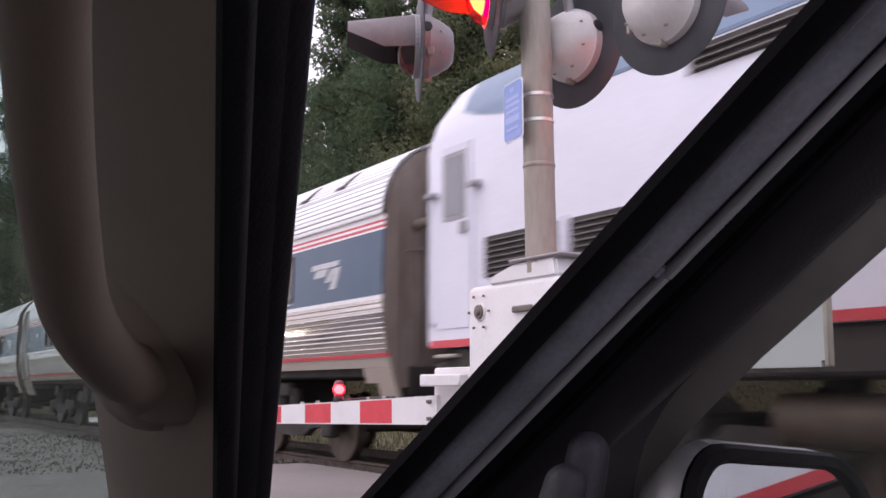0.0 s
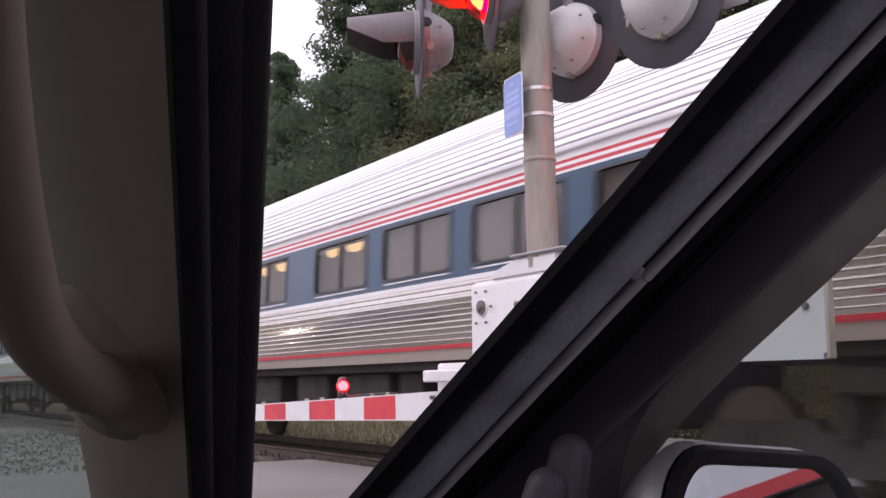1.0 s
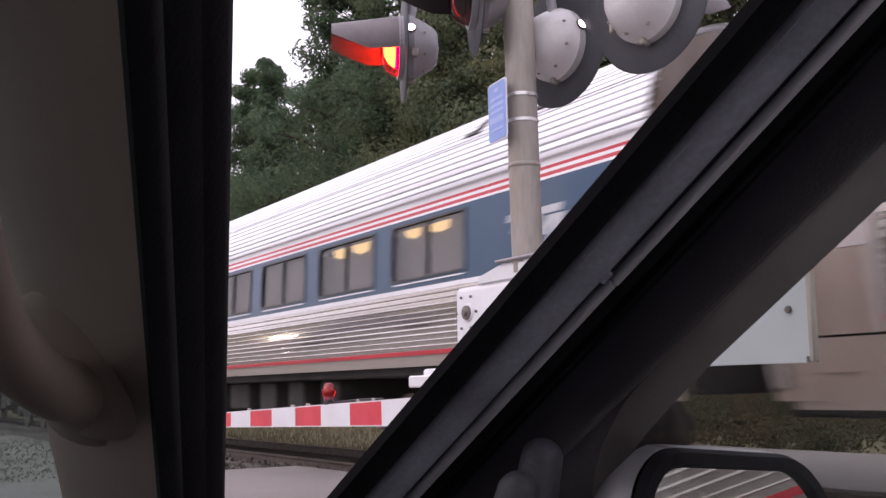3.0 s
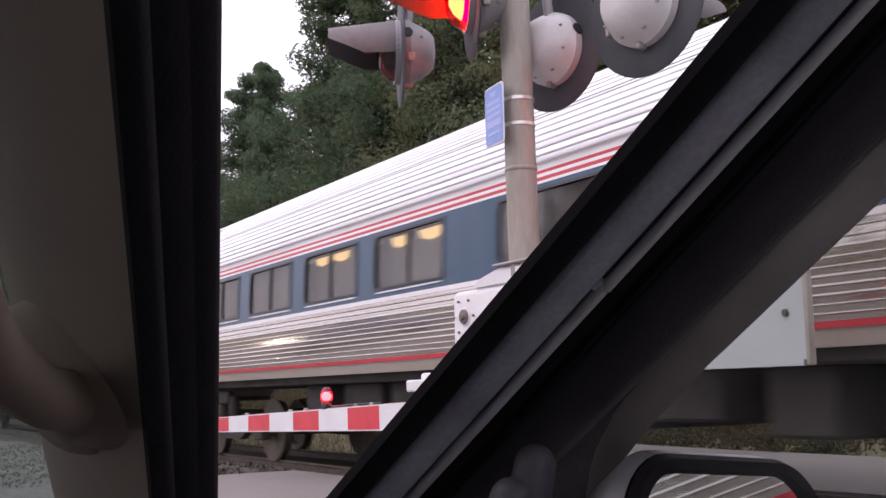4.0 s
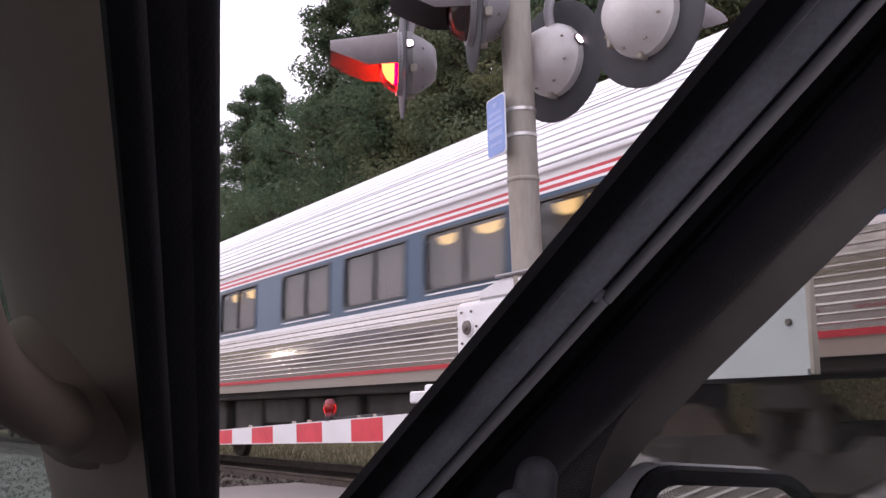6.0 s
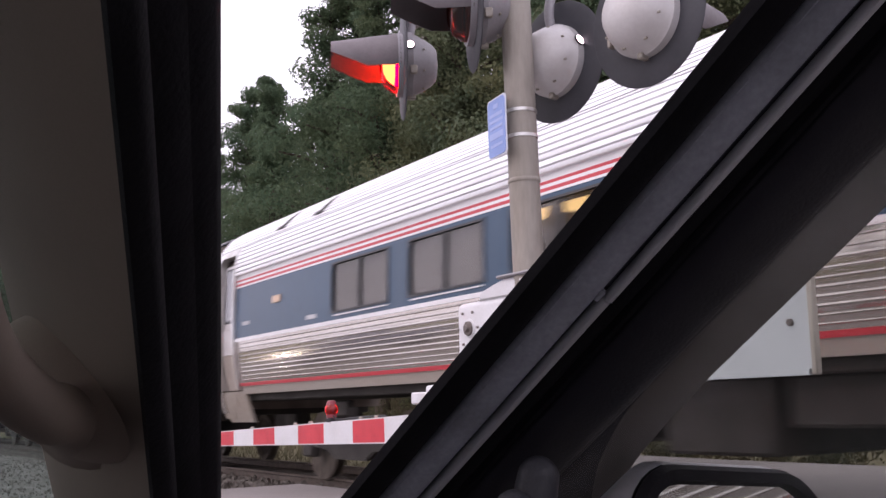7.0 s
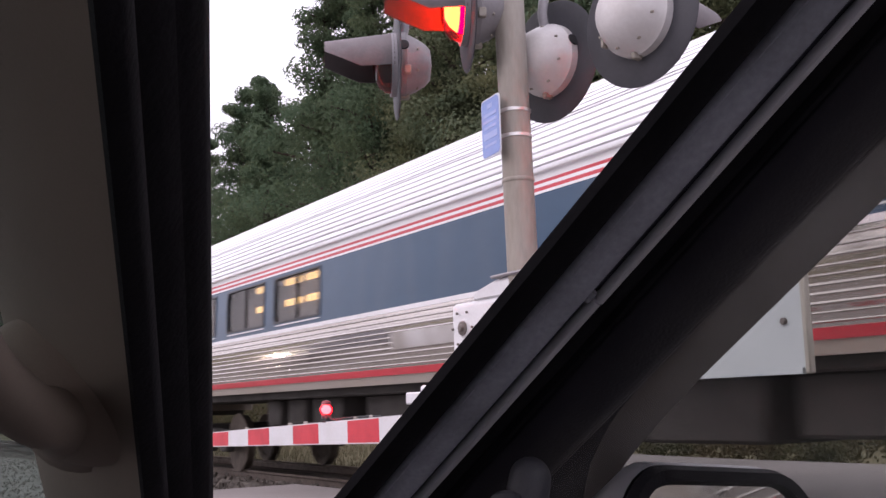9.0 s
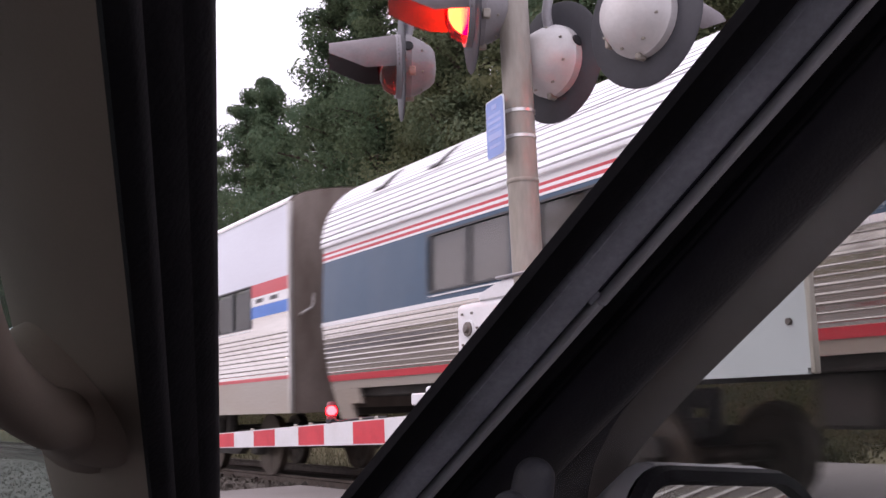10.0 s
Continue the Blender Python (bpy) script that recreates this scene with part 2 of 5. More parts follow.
def tube(r, length, at=(0, 0, 0), axis="z", segs=20, r2=None, bm=None, m=None):
    bm = bm or bmesh.new()
    turn = {"z": Matrix(), "x": pose(0, 0, 0, 0, 90, 0), "y": pose(0, 0, 0, -90, 0, 0)}[axis]
    bmesh.ops.create_cone(bm, cap_ends=True, segments=segs, radius1=r, radius2=r if r2 is None else r2, depth=length,
                          matrix=(m or Matrix()) @ Matrix.Translation(at) @ turn)
    return bm


def lathe(profile, segs=32, bm=None, m=None):
    """Turns (radius, height) points about the local z axis."""
    bm, m = bm or bmesh.new(), m or Matrix()
    rings = []
    for r, z in profile:
        if r < 1e-5:
            rings.append([bm.verts.new(m @ Vector((0, 0, z)))])
        else:
            rings.append([bm.verts.new(m @ Vector((r * math.cos(2 * math.pi * k / segs), r * math.sin(2 * math.pi * k / segs), z))) for k in range(segs)])
    for a, b in zip(rings, rings[1:]):
        for k in range(segs):
            j = (k + 1) % segs
            f = [a[k % len(a)], a[j % len(a)], b[j % len(b)], b[k % len(b)]]
            f = list(dict.fromkeys(f))
            if len(f) > 2:
                bm.faces.new(f)
    return bm


def sweep(profile, stations, bm=None, closed=True, caps=True):
    """Carries a flat profile (list of (a, b)) through stations (origin, a axis, b axis)."""
    bm = bm or bmesh.new()
    rows = [[bm.verts.new(Vector(o) + Vector(u) * a + Vector(v) * b) for a, b in profile] for o, u, v in stations]
    n = len(profile)
    for r, s in zip(rows, rows[1:]):
        for k in range(n if closed else n - 1):
            j = (k + 1) % n
            bm.faces.new((r[k], r[j], s[j], s[k]))
    if caps and closed:
        bm.faces.new(rows[0])
        bm.faces.new(rows[-1])
    return bm


def pipe(points, r, segs=12, bm=None):
    """A round bar along a smooth line of points."""
    pts = [Vector(p) for p in points]
    fine = []
    for i in range(len(pts) - 1):
        p0, p1, p2, p3 = pts[max(i - 1, 0)], pts[i], pts[i + 1], pts[min(i + 2, len(pts) - 1)]
        for k in range(6):
            t = k / 6
            fine.append(0.5 * (2 * p1 + (p2 - p0) * t + (2 * p0 - 5 * p1 + 4 * p2 - p3) * t * t + (3 * p1 - p0 - 3 * p2 + p3) * t ** 3))
    fine.append(pts[-1])
    radii = r if callable(r) else (lambda t: r)
    stations, up = [], Vector((0.3, 0.2, 1)).normalized()
    for i, p in enumerate(fine):
        d = (fine[min(i + 1, len(fine) - 1)] - fine[max(i - 1, 0)]).normalized()
        u = d.cross(up).normalized()
        v = u.cross(d)
        k = radii(i / (len(fine) - 1))
        stations.append((p, u * k, v * k))
    ring = [(math.cos(2 * math.pi * k / segs), math.sin(2 * math.pi * k / segs)) for k in range(segs)]
    return sweep(ring, stations, bm)


# ---- ground, roads, track ----
TRACK_Y = 7.34
bm = bmesh.new()
bmesh.ops.create_grid(bm, x_segments=60, y_segments=60, size=1500)
for v in bm.verts:
    v.co.z = -0.22
tagged(part("ground", bm, GROUND, smooth=None), "dry grass and bare soil around the crossing", kind="structure")


def slab(name, x0, x1, y0, y1, z, mat, label, step=1.0, rough=0.012, near_drop=0.0):
    """A paved sheet with its own thickness and slight unevenness; near_drop lowers its edge towards the cars."""
    bm = bmesh.new()
    nx, ny = max(2, int((x1 - x0) / step)), max(2, int((y1 - y0) / step))
    grid = [[bm.verts.new((x0 + (x1 - x0) * i / nx, y0 + (y1 - y0) * j / ny,
                           z - near_drop * (1 - j / ny) + noise.noise(Vector((i * 0.31, j * 0.37, z))) * rough)) for j in range(ny + 1)] for i in range(nx + 1)]
    for i in range(nx):
        for j in range(ny):
            bm.faces.new((grid[i][j], grid[i + 1][j], grid[i + 1][j + 1], grid[i][j + 1]))
    rim = [e for e in bm.edges if e.is_boundary]
    low = bmesh.ops.extrude_edge_only(bm, edges=rim)["geom"]
    for v in low:
        if isinstance(v, bmesh.types.BMVert):
            v.co.z -= 0.35
    return tagged(part(name, bm, mat), label, kind="structure")


slab("road", -13.6, 14, -30, 5.95, -0.03, ASPHALT, "worn light grey asphalt road before the crossing", 1.0, 0.02, 0.14)
slab("road_beyond", -16.0, 14, 8.75, 13.4, -0.04, ASPHALT, "worn grey asphalt beyond the tracks", 1.0, 0.02)
slab("gravel_shoulder", -120, -13.62, -10, 5.2, -0.10, GRAVEL, "loose grey gravel beside the road", 1.5, 0.08)
bm = bmesh.new()
sweep([(5.25, -0.24), (5.6, -0.16), (5.95, -0.09), (6.3, -0.16), (8.4, -0.16), (8.7, -0.08), (9.1, -0.16), (9.5, -0.25)],
      [((x, 0, 0), (0, 1, 0), (0, 0, 1)) for x in (-400, 60)], bm)
tagged(part("ballast", bm, BALLAST), "dark crushed stone ballast under the track", kind="structure")

# loose stones on shoulder and ballast
rng = random.Random(4)


def stones(name, count, area, z, size, mat, label):
    bm = bmesh.new()
    for _ in range(count):
        s = rng.uniform(*size)
        p = (rng.uniform(area[0], area[1]), rng.uniform(area[2], area[3]), z + s * 0.2)
        bmesh.ops.create_cube(bm, size=s, matrix=Matrix.Translation(p) @ Euler((rng.random() * 6, rng.random() * 6, rng.random() * 6)).to_matrix().to_4x4()
                              @ Matrix.Diagonal((1, rng.uniform(0.6, 1), rng.uniform(0.5, 0.9), 1)))
    return tagged(part(name, bm, mat, smooth=None), label, "stones", kind="stuff")


stones("ballast_stones", 900, (-26, -6, 5.3, 6.5), -0.13, (0.04, 0.08), BALLAST, "dark angular ballast stones along the near rail")
stones("gravel_stones", 3600, (-40, -13.8, 0.3, 5.1), -0.10, (0.015, 0.036), GRAVEL, "grey gravel stones on the shoulder")

RAIL_PROFILE = [(-0.07, -0.17), (0.07, -0.17), (0.07, -0.155), (0.012, -0.13), (0.012, -0.045), (0.036, -0.03), (0.036, 0.0), (-0.036, 0.0), (-0.036, -0.03), (-0.012, -0.045), (-0.012, -0.13), (-0.07, -0.155)]
for dy in (-0.7525, 0.7525):
    bm = sweep(RAIL_PROFILE, [((x, TRACK_Y + dy, 0), (0, 1, 0), (0, 0, 1)) for x in (-400, 60)])
    tagged(part("rail", bm, RAIL), "rusty brown steel rail with worn head", "rail", "rails of the track", kind="structure")
tie_mesh = None
for k in range(130):
    bm = box((0.23, 2.6, 0.17), (0, 0, -0.255), 0.012, 1) if tie_mesh is None else None
    if bm:
        tie_mesh = finish(bm, "tie")
        tie_mesh.materials.append(TIE)
    ob = new("tie", tie_mesh)
    ob.location = (-62 + k * 0.52, TRACK_Y, rng.uniform(-0.01, 0.01))
    tagged(ob, "dark weathered timber tie in the ballast", "tie", "ties under the rails")

# ---- trees ----


def crown_cards(bm, centre, radius, count, size, rnd, flat=0.7, wide=(0.35, 0.7)):
    """Small leaf sprays through a clump, most of them facing out from its middle."""
    for _ in range(count):
        d = Vector((rnd.gauss(0, 1), rnd.gauss(0, 1), rnd.gauss(0, 1))).normalized()
        p = centre + Vector((d.x, d.y, d.z * flat)) * radius * rnd.random() ** 0.4
        face = (d + Vector((rnd.gauss(0, 0.45), rnd.gauss(0, 0.45), rnd.gauss(0.25, 0.45)))).normalized()
        s = size * rnd.uniform(0.6, 1.4)
        a = face.orthogonal().normalized()
        spin = rnd.uniform(0, 6.3)
        a = a * math.cos(spin) + face.cross(a) * math.sin(spin)
        b = face.cross(a) * s * rnd.uniform(*wide)
        a = a * s
        bm.faces.new([bm.verts.new(q) for q in (p - a, p - b * 0.9, p + a, p + b + face * s * 0.3)])


def tree(name, seed, height, pine, label, cards):
    rnd = random.Random(seed)
    thing = group_thing(name, label, "tree", "trees behind the track")
    bend = Vector((rnd.uniform(-0.04, 0.04), rnd.uniform(-0.04, 0.04), 0)) * height
    axis = [Vector((0, 0, -0.4)), Vector((0, 0, height * 0.3)) + bend * 0.5, Vector((0, 0, height * 0.7)) + bend, Vector((0, 0, height * 0.97)) + bend * 0.8]
    r0 = height * 0.016
    trunk = pipe(axis, lambda t: r0 * (1 - 0.85 * t) + 0.02, 10)
    crown = bmesh.new()
    low = 0.22 if not pine else 0.25
    n = 34 if pine else 30
    for k in range(n):
        h = low + (0.98 - low) * ((k + rnd.random()) / n)
        start = axis[0].lerp(axis[3], h)
        reach = height * (0.20 if pine else 0.24) * (1.15 - h if h > 0.45 else 0.55 + h * 0.35) * rnd.uniform(0.6, 1.25)
        ang = k * 2.4 + rnd.uniform(-0.5, 0.5)
        out = Vector((math.cos(ang), math.sin(ang), rnd.uniform(0.05, 0.5)))
        tip = start + out * reach
        pipe([start, start + out * reach * 0.5 + Vector((0, 0, 0.1)), tip], lambda t: r0 * 0.28 * (1 - 0.8 * t) + 0.01, 6, trunk)
        for c in range(3 if pine else 4):
            f = (c + 1) / (3 if pine else 4)
            centre = start + out * reach * f + Vector((rnd.uniform(-1, 1), rnd.uniform(-1, 1), rnd.uniform(-0.4, 0.7))) * reach * 0.28
            crown_cards(crown, centre, reach * rnd.uniform(0.26, 0.46) + 0.35, cards, 0.11 if pine else 0.070, rnd, 0.65, (0.20, 0.42) if pine else (0.4, 0.8))
    part("trunk", trunk, BARK, thing)
    part("crown", crown, NEEDLES if pine else LEAVES, thing, smooth=None)
    return thing


pines = [tree("pine_tree", s, 21, True, "tall dark green pine with an open uneven crown", 330) for s in (1, 2, 3)]
oaks = [tree("oak_tree", s, 17, False, "broad olive green oak with some yellowing leaves", 420) for s in (11, 12)]
first = set()


def plant(kind, x, y, scale, turn):
    src = kind
    m = Matrix.LocRotScale((x, y, -0.2), Euler((0, 0, radians(turn))), None)
    ob = src if src not in first else copy_thing(src, m)
    first.add(src)
    ob.matrix_basis = m @ Matrix.Diagonal((scale, scale, scale, 1))


rnd = random.Random(8)
TREES = [(0, -72, 24, 0.82), (3, -66, 27, 0.9), (1, -59.5, 23, 0.80), (2, -64, 25.5, 0.86), (0, -56, 25, 0.76), (4, -54, 26.5, 0.92), (2, -52, 21.5, 0.73), (0, -44.2, 23.6, 0.92), (1, -43.2, 22, 1.02),
         (3, -41, 25, 1.1), (2, -38.5, 20.5, 0.95), (4, -36, 21.5, 1.02), (0, -34.5, 26, 1.15), (3, -31, 20, 0.98), (1, -29, 25, 1.1), (4, -26.5, 21, 0.95),
         (2, -23, 24, 1.1), (3, -20, 22, 0.95), (0, -17, 25, 1.05), (4, -13, 24, 0.95), (1, -9, 27, 1.0),
         (1, -85, 25, 0.8), (4, -80, 22, 0.75), (0, -95, 27, 0.85),
         (3, -62, 12.5, 0.75), (0, -70, 12.3, 0.9), (4, -78, 13, 0.95), (1, -104, 15, 1.1), (0, -57, 34, 0.85), (2, -43, 35, 1.05), (0, -22, 34, 1.1),
         # unseen trees behind the view, added for the reflections in the coaches
         (0, -48, -27, 0.9), (4, -37, -24, 0.85), (1, -27, -26, 0.9), (2, -12, -27, 0.9), (0, 8, -26, 0.9)]
for k, (i, x, y, s) in enumerate(TREES):
    plant((pines + oaks)[i], x, y, s * (1.30 if x < -50 else 1.2 if x < -40 else 1.08), k * 67)


def shrub_bank(name, x0, x1, y, height, count, seed, mat, label):
    rnd = random.Random(seed)
    bm = bmesh.new()
    for k in range(count):
        x = x0 + (x1 - x0) * rnd.random()
        h = height * rnd.uniform(0.4, 1.0)
        crown_cards(bm, Vector((x, y + rnd.uniform(-0.8, 1.2), h * 0.5 - 0.2)), h * 0.65, 190, 0.045, rnd, 0.9)
    return tagged(part(name, bm, mat, smooth=None), label, "shrubs", kind="stuff")


shrub_bank("roadside_shrubs", -18, 12, 14.3, 0.75, 150, 3, SHRUB, "low green and brown shrubs along the far verge")
bank = [(20.5, -0.4), (21.5, 1.2), (23.0, 3.6), (26.0, 5.6), (32.0, 6.4), (60.0, 6.8), (60.0, -0.4)]
stations = [((x, 0.8 * math.sin(x * 0.31), 0.5 * math.sin(x * 0.23)), (0, 1, 0), (0, 0, 1)) for x in range(-150, 81, 3)]
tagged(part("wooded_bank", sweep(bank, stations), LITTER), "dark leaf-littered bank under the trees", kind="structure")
shrub_bank("thicket", -60, 45, 19.5, 4.5, 260, 9, SHRUB, "dense dark undergrowth behind the far verge")
shrub_bank("verge_shrubs", -70, -18, 15.0, 1.6, 150, 5, SHRUB, "olive green undergrowth below the trees")
bm = bmesh.new()
for _ in range(5000):
    x, y, h = rnd.uniform(-45, -16), rnd.uniform(9.3, 14.5), rnd.uniform(0.06, 0.22)
    a = rnd.uniform(0, 6.3)
    p, w, t = Vector((x, y, -0.23)), Vector((math.cos(a), math.sin(a), 0)) * 0.02, Vector((rnd.uniform(-0.08, 0.08), rnd.uniform(-0.08, 0.08), h))
    bm.faces.new([bm.verts.new(q) for q in (p - w, p + w, p + t)])
tagged(part("grass", bm, GRASS, smooth=None), "rough olive grass beyond the track", "grass", kind="stuff")

# ---- train ----
HALF, SPEED = 1.603, 10.095


def inset(z):
    """How far the coach side lies inside its widest line at a height."""
    if z < 2.2:
        return 0.13 * ((2.2 - z) / 1.0) ** 2
    if z < 2.95:
        return 0.03 * ((z - 2.2) / 0.75) ** 2
    s = min((z - 2.95) / 1.13, 1.0)
    return 0.03 + 1.573 * (1 - (1 - s ** 2.5) ** 0.4)


def flat_side(z):
    return 0.0 if z < 3.9 else 1.6 * (1 - math.sqrt(max(0.0, 1 - ((z - 3.9) / 0.32) ** 2)))


def panel(bm, z0, z1, x0, x1, out=0.0, thick=0.02, shape=inset, rows=4, slant=0.0):
    """A plate that follows the coach side between two heights and two stations; its outer face stands proud by out."""
    zs = [z0 + (z1 - z0) * k / rows for k in range(rows + 1)]
    grid = []
    for d in (out, out - thick):
        for x in (x0, x1):
            grid.append([bm.verts.new((x + slant * (z - z0), -(HALF - shape(z)) - d, z)) for z in zs])
    a, b, c, d = grid
    for k in range(rows):
        bm.faces.new((a[k], b[k], b[k + 1], a[k + 1]))
        bm.faces.new((c[k], d[k], d[k + 1], c[k + 1]))
        bm.faces.new((a[k], a[k + 1], c[k + 1], c[k]))
        bm.faces.new((b[k], b[k + 1], d[k + 1], d[k]))
    bm.faces.new((a[0], b[0], d[0], c[0]))
    bm.faces.new((a[-1], b[-1], d[-1], c[-1]))
    return bm


def fluted(bm, z0, z1, x0, x1, pitch, depth, groove, shape=inset, over=False, round_ribs=False):
    """Long ribs with narrow grooves; over: carried across the roof to the far side."""
    pts, z, run = [], z0, 0.0
    zs = [z0 + (z1 - z0) * k / 900 for k in range(901)]
    last = (-(HALF - shape(z0)), z0)
    for z in zs:
        p = (-(HALF - shape(z)), z)
        run += math.hypot(p[0] - last[0], p[1] - last[1])
        last = p
        ph = (run / pitch) % 1.0
        h = 0.0 if ph < groove else depth * min(1.0, (ph - groove) / 0.10, (1.0 - ph) / 0.06 + 0.0)
        if round_ribs:
            h = depth * math.sin(math.pi * (ph - 0.68) / 0.32) if ph > 0.68 else 0.0
        pts.append((p[0], p[1], h))
    keep = [pts[0]]
    for a, b, c in zip(pts, pts[1:], pts[2:]):
        if abs((c[2] - b[2]) - (b[2] - a[2])) > (1 if round_ribs else 1e-5) or math.hypot(b[0] - keep[-1][0], b[1] - keep[-1][1]) > (0.0034 if round_ribs else 0.06):
            keep.append(b)
    keep.append(pts[-1])
    line = []
    for k, (y, z, h) in enumerate(keep):
        y2, z2 = keep[min(k + 1, len(keep) - 1)][:2]
        y1, z1_ = keep[max(k - 1, 0)][:2]
        n = Vector((-(z2 - z1_), y2 - y1)).normalized()
        line.append((y + n.x * h, z + n.y * h))
    if over:
        line += [(-y, z) for y, z in reversed(line)]
    return sweep(line, [((x, 0, 0), (0, 1, 0), (0, 0, 1)) for x in (x0, x1)], bm, closed=False)


def wheelset(parent, x, axles):
    axle = part("axle", tube(0.085, 1.7, axis="y", segs=12), WHEEL, parent)
    axle.location = (x, 0, 0.457)
    for side in (-1, 1):
        m = pose(0, side * 0.75, 0, 90 * side, 0, 0)
        bm = lathe([(0, 0.07), (0.11, 0.07), (0.13, 0.02), (0.34, 0.015), (0.38, 0.05), (0.457, 0.055), (0.457, -0.06), (0.485, -0.065), (0.485, -0.09), (0, -0.09)], 28, None, m)
        tube(0.05, 0.02, (0, side * 0.8, 0.24), "y", 8, bm=bm)
        part("wheel", bm, WHEEL, axle)
    axles.append((axle, x))


def truck(parent, x, axles, base=2.59):
    bm = bmesh.new()
    for side in (-1, 1):
        y = side * 1.0
        sweep([(-base / 2 - 0.35, 0.50), (-base / 2 - 0.3, 0.66), (-0.55, 0.70), (-0.4, 0.58), (0.4, 0.58), (0.55, 0.70), (base / 2 + 0.3, 0.66), (base / 2 + 0.35, 0.50),
               (0.7, 0.42), (0.45, 0.30), (-0.45, 0.30), (-0.7, 0.42)], [((x, y - 0.07, 0), (1, 0, 0), (0, 0, 1)), ((x, y + 0.07, 0), (1, 0, 0), (0, 0, 1))], bm)
        for dx in (-base / 2, base / 2):
            box((0.34, 0.16, 0.30), (x + dx, y - side * -0.03, 0.46), 0.03, 1, bm=bm)
        for dx in (-0.22, 0.22):
            tube(0.10, 0.42, (x + dx, side * 1.08, 0.78), segs=10, bm=bm)
        box((0.5, 0.12, 0.22), (x, side * 1.16, 0.98), 0.03, 1, bm=bm)
    box((0.5, 2.0, 0.25), (x, 0, 0.65), 0.04, 1, bm=bm)
    part("truck", bm, UNDER, parent)
    for dx in (-base / 2, base / 2):
        wheelset(parent, x + dx, axles)


def window(parent, x0, x1, z0=2.20, z1=2.80, shape=inset):
    """A double coach window with gasket, centre bar and two panes."""
    win = part("window", panel(bmesh.new(), z0 - 0.024, z0, x0 - 0.024, x1 + 0.024, 0.014, 0.05, shape), GASKET, parent)
    bm = bmesh.new()
    panel(bm, z1, z1 + 0.024, x0 - 0.024, x1 + 0.024, 0.014, 0.05, shape)
    panel(bm, z0, z1, x0 - 0.024, x0, 0.014, 0.05, shape)
    panel(bm, z0, z1, x1, x1 + 0.024, 0.014, 0.05, shape)
    mid = (x0 + x1) / 2
    panel(bm, z0, z1, mid - 0.025, mid + 0.025, 0.008, 0.04, shape)
    for cx, sx in ((x0, 1), (x1, -1)):
        for cz, sz in ((z0, 1), (z1, -1)):
            panel(bm, min(cz, cz + sz * 0.05), max(cz, cz + sz * 0.05), min(cx, cx + sx * 0.035), max(cx, cx + sx * 0.035), 0.010, 0.04, shape, 2, 0.0)
    part("frame", bm, GASKET, win)
    for a, b in ((x0, mid - 0.025), (mid + 0.025, x1)):
        pane = part("pane", panel(bmesh.new(), z0, z1, a, b, -0.012, 0.004, shape), CAR_GLASS, win)
        pane.visible_shadow = False
    bm = panel(bmesh.new(), z0 - 0.062, z0 - 0.048, x0 + 0.04, x1 - 0.02, 0.012, 0.012, shape)
    part("drip_rail", bm, WHITE_LINE, win)


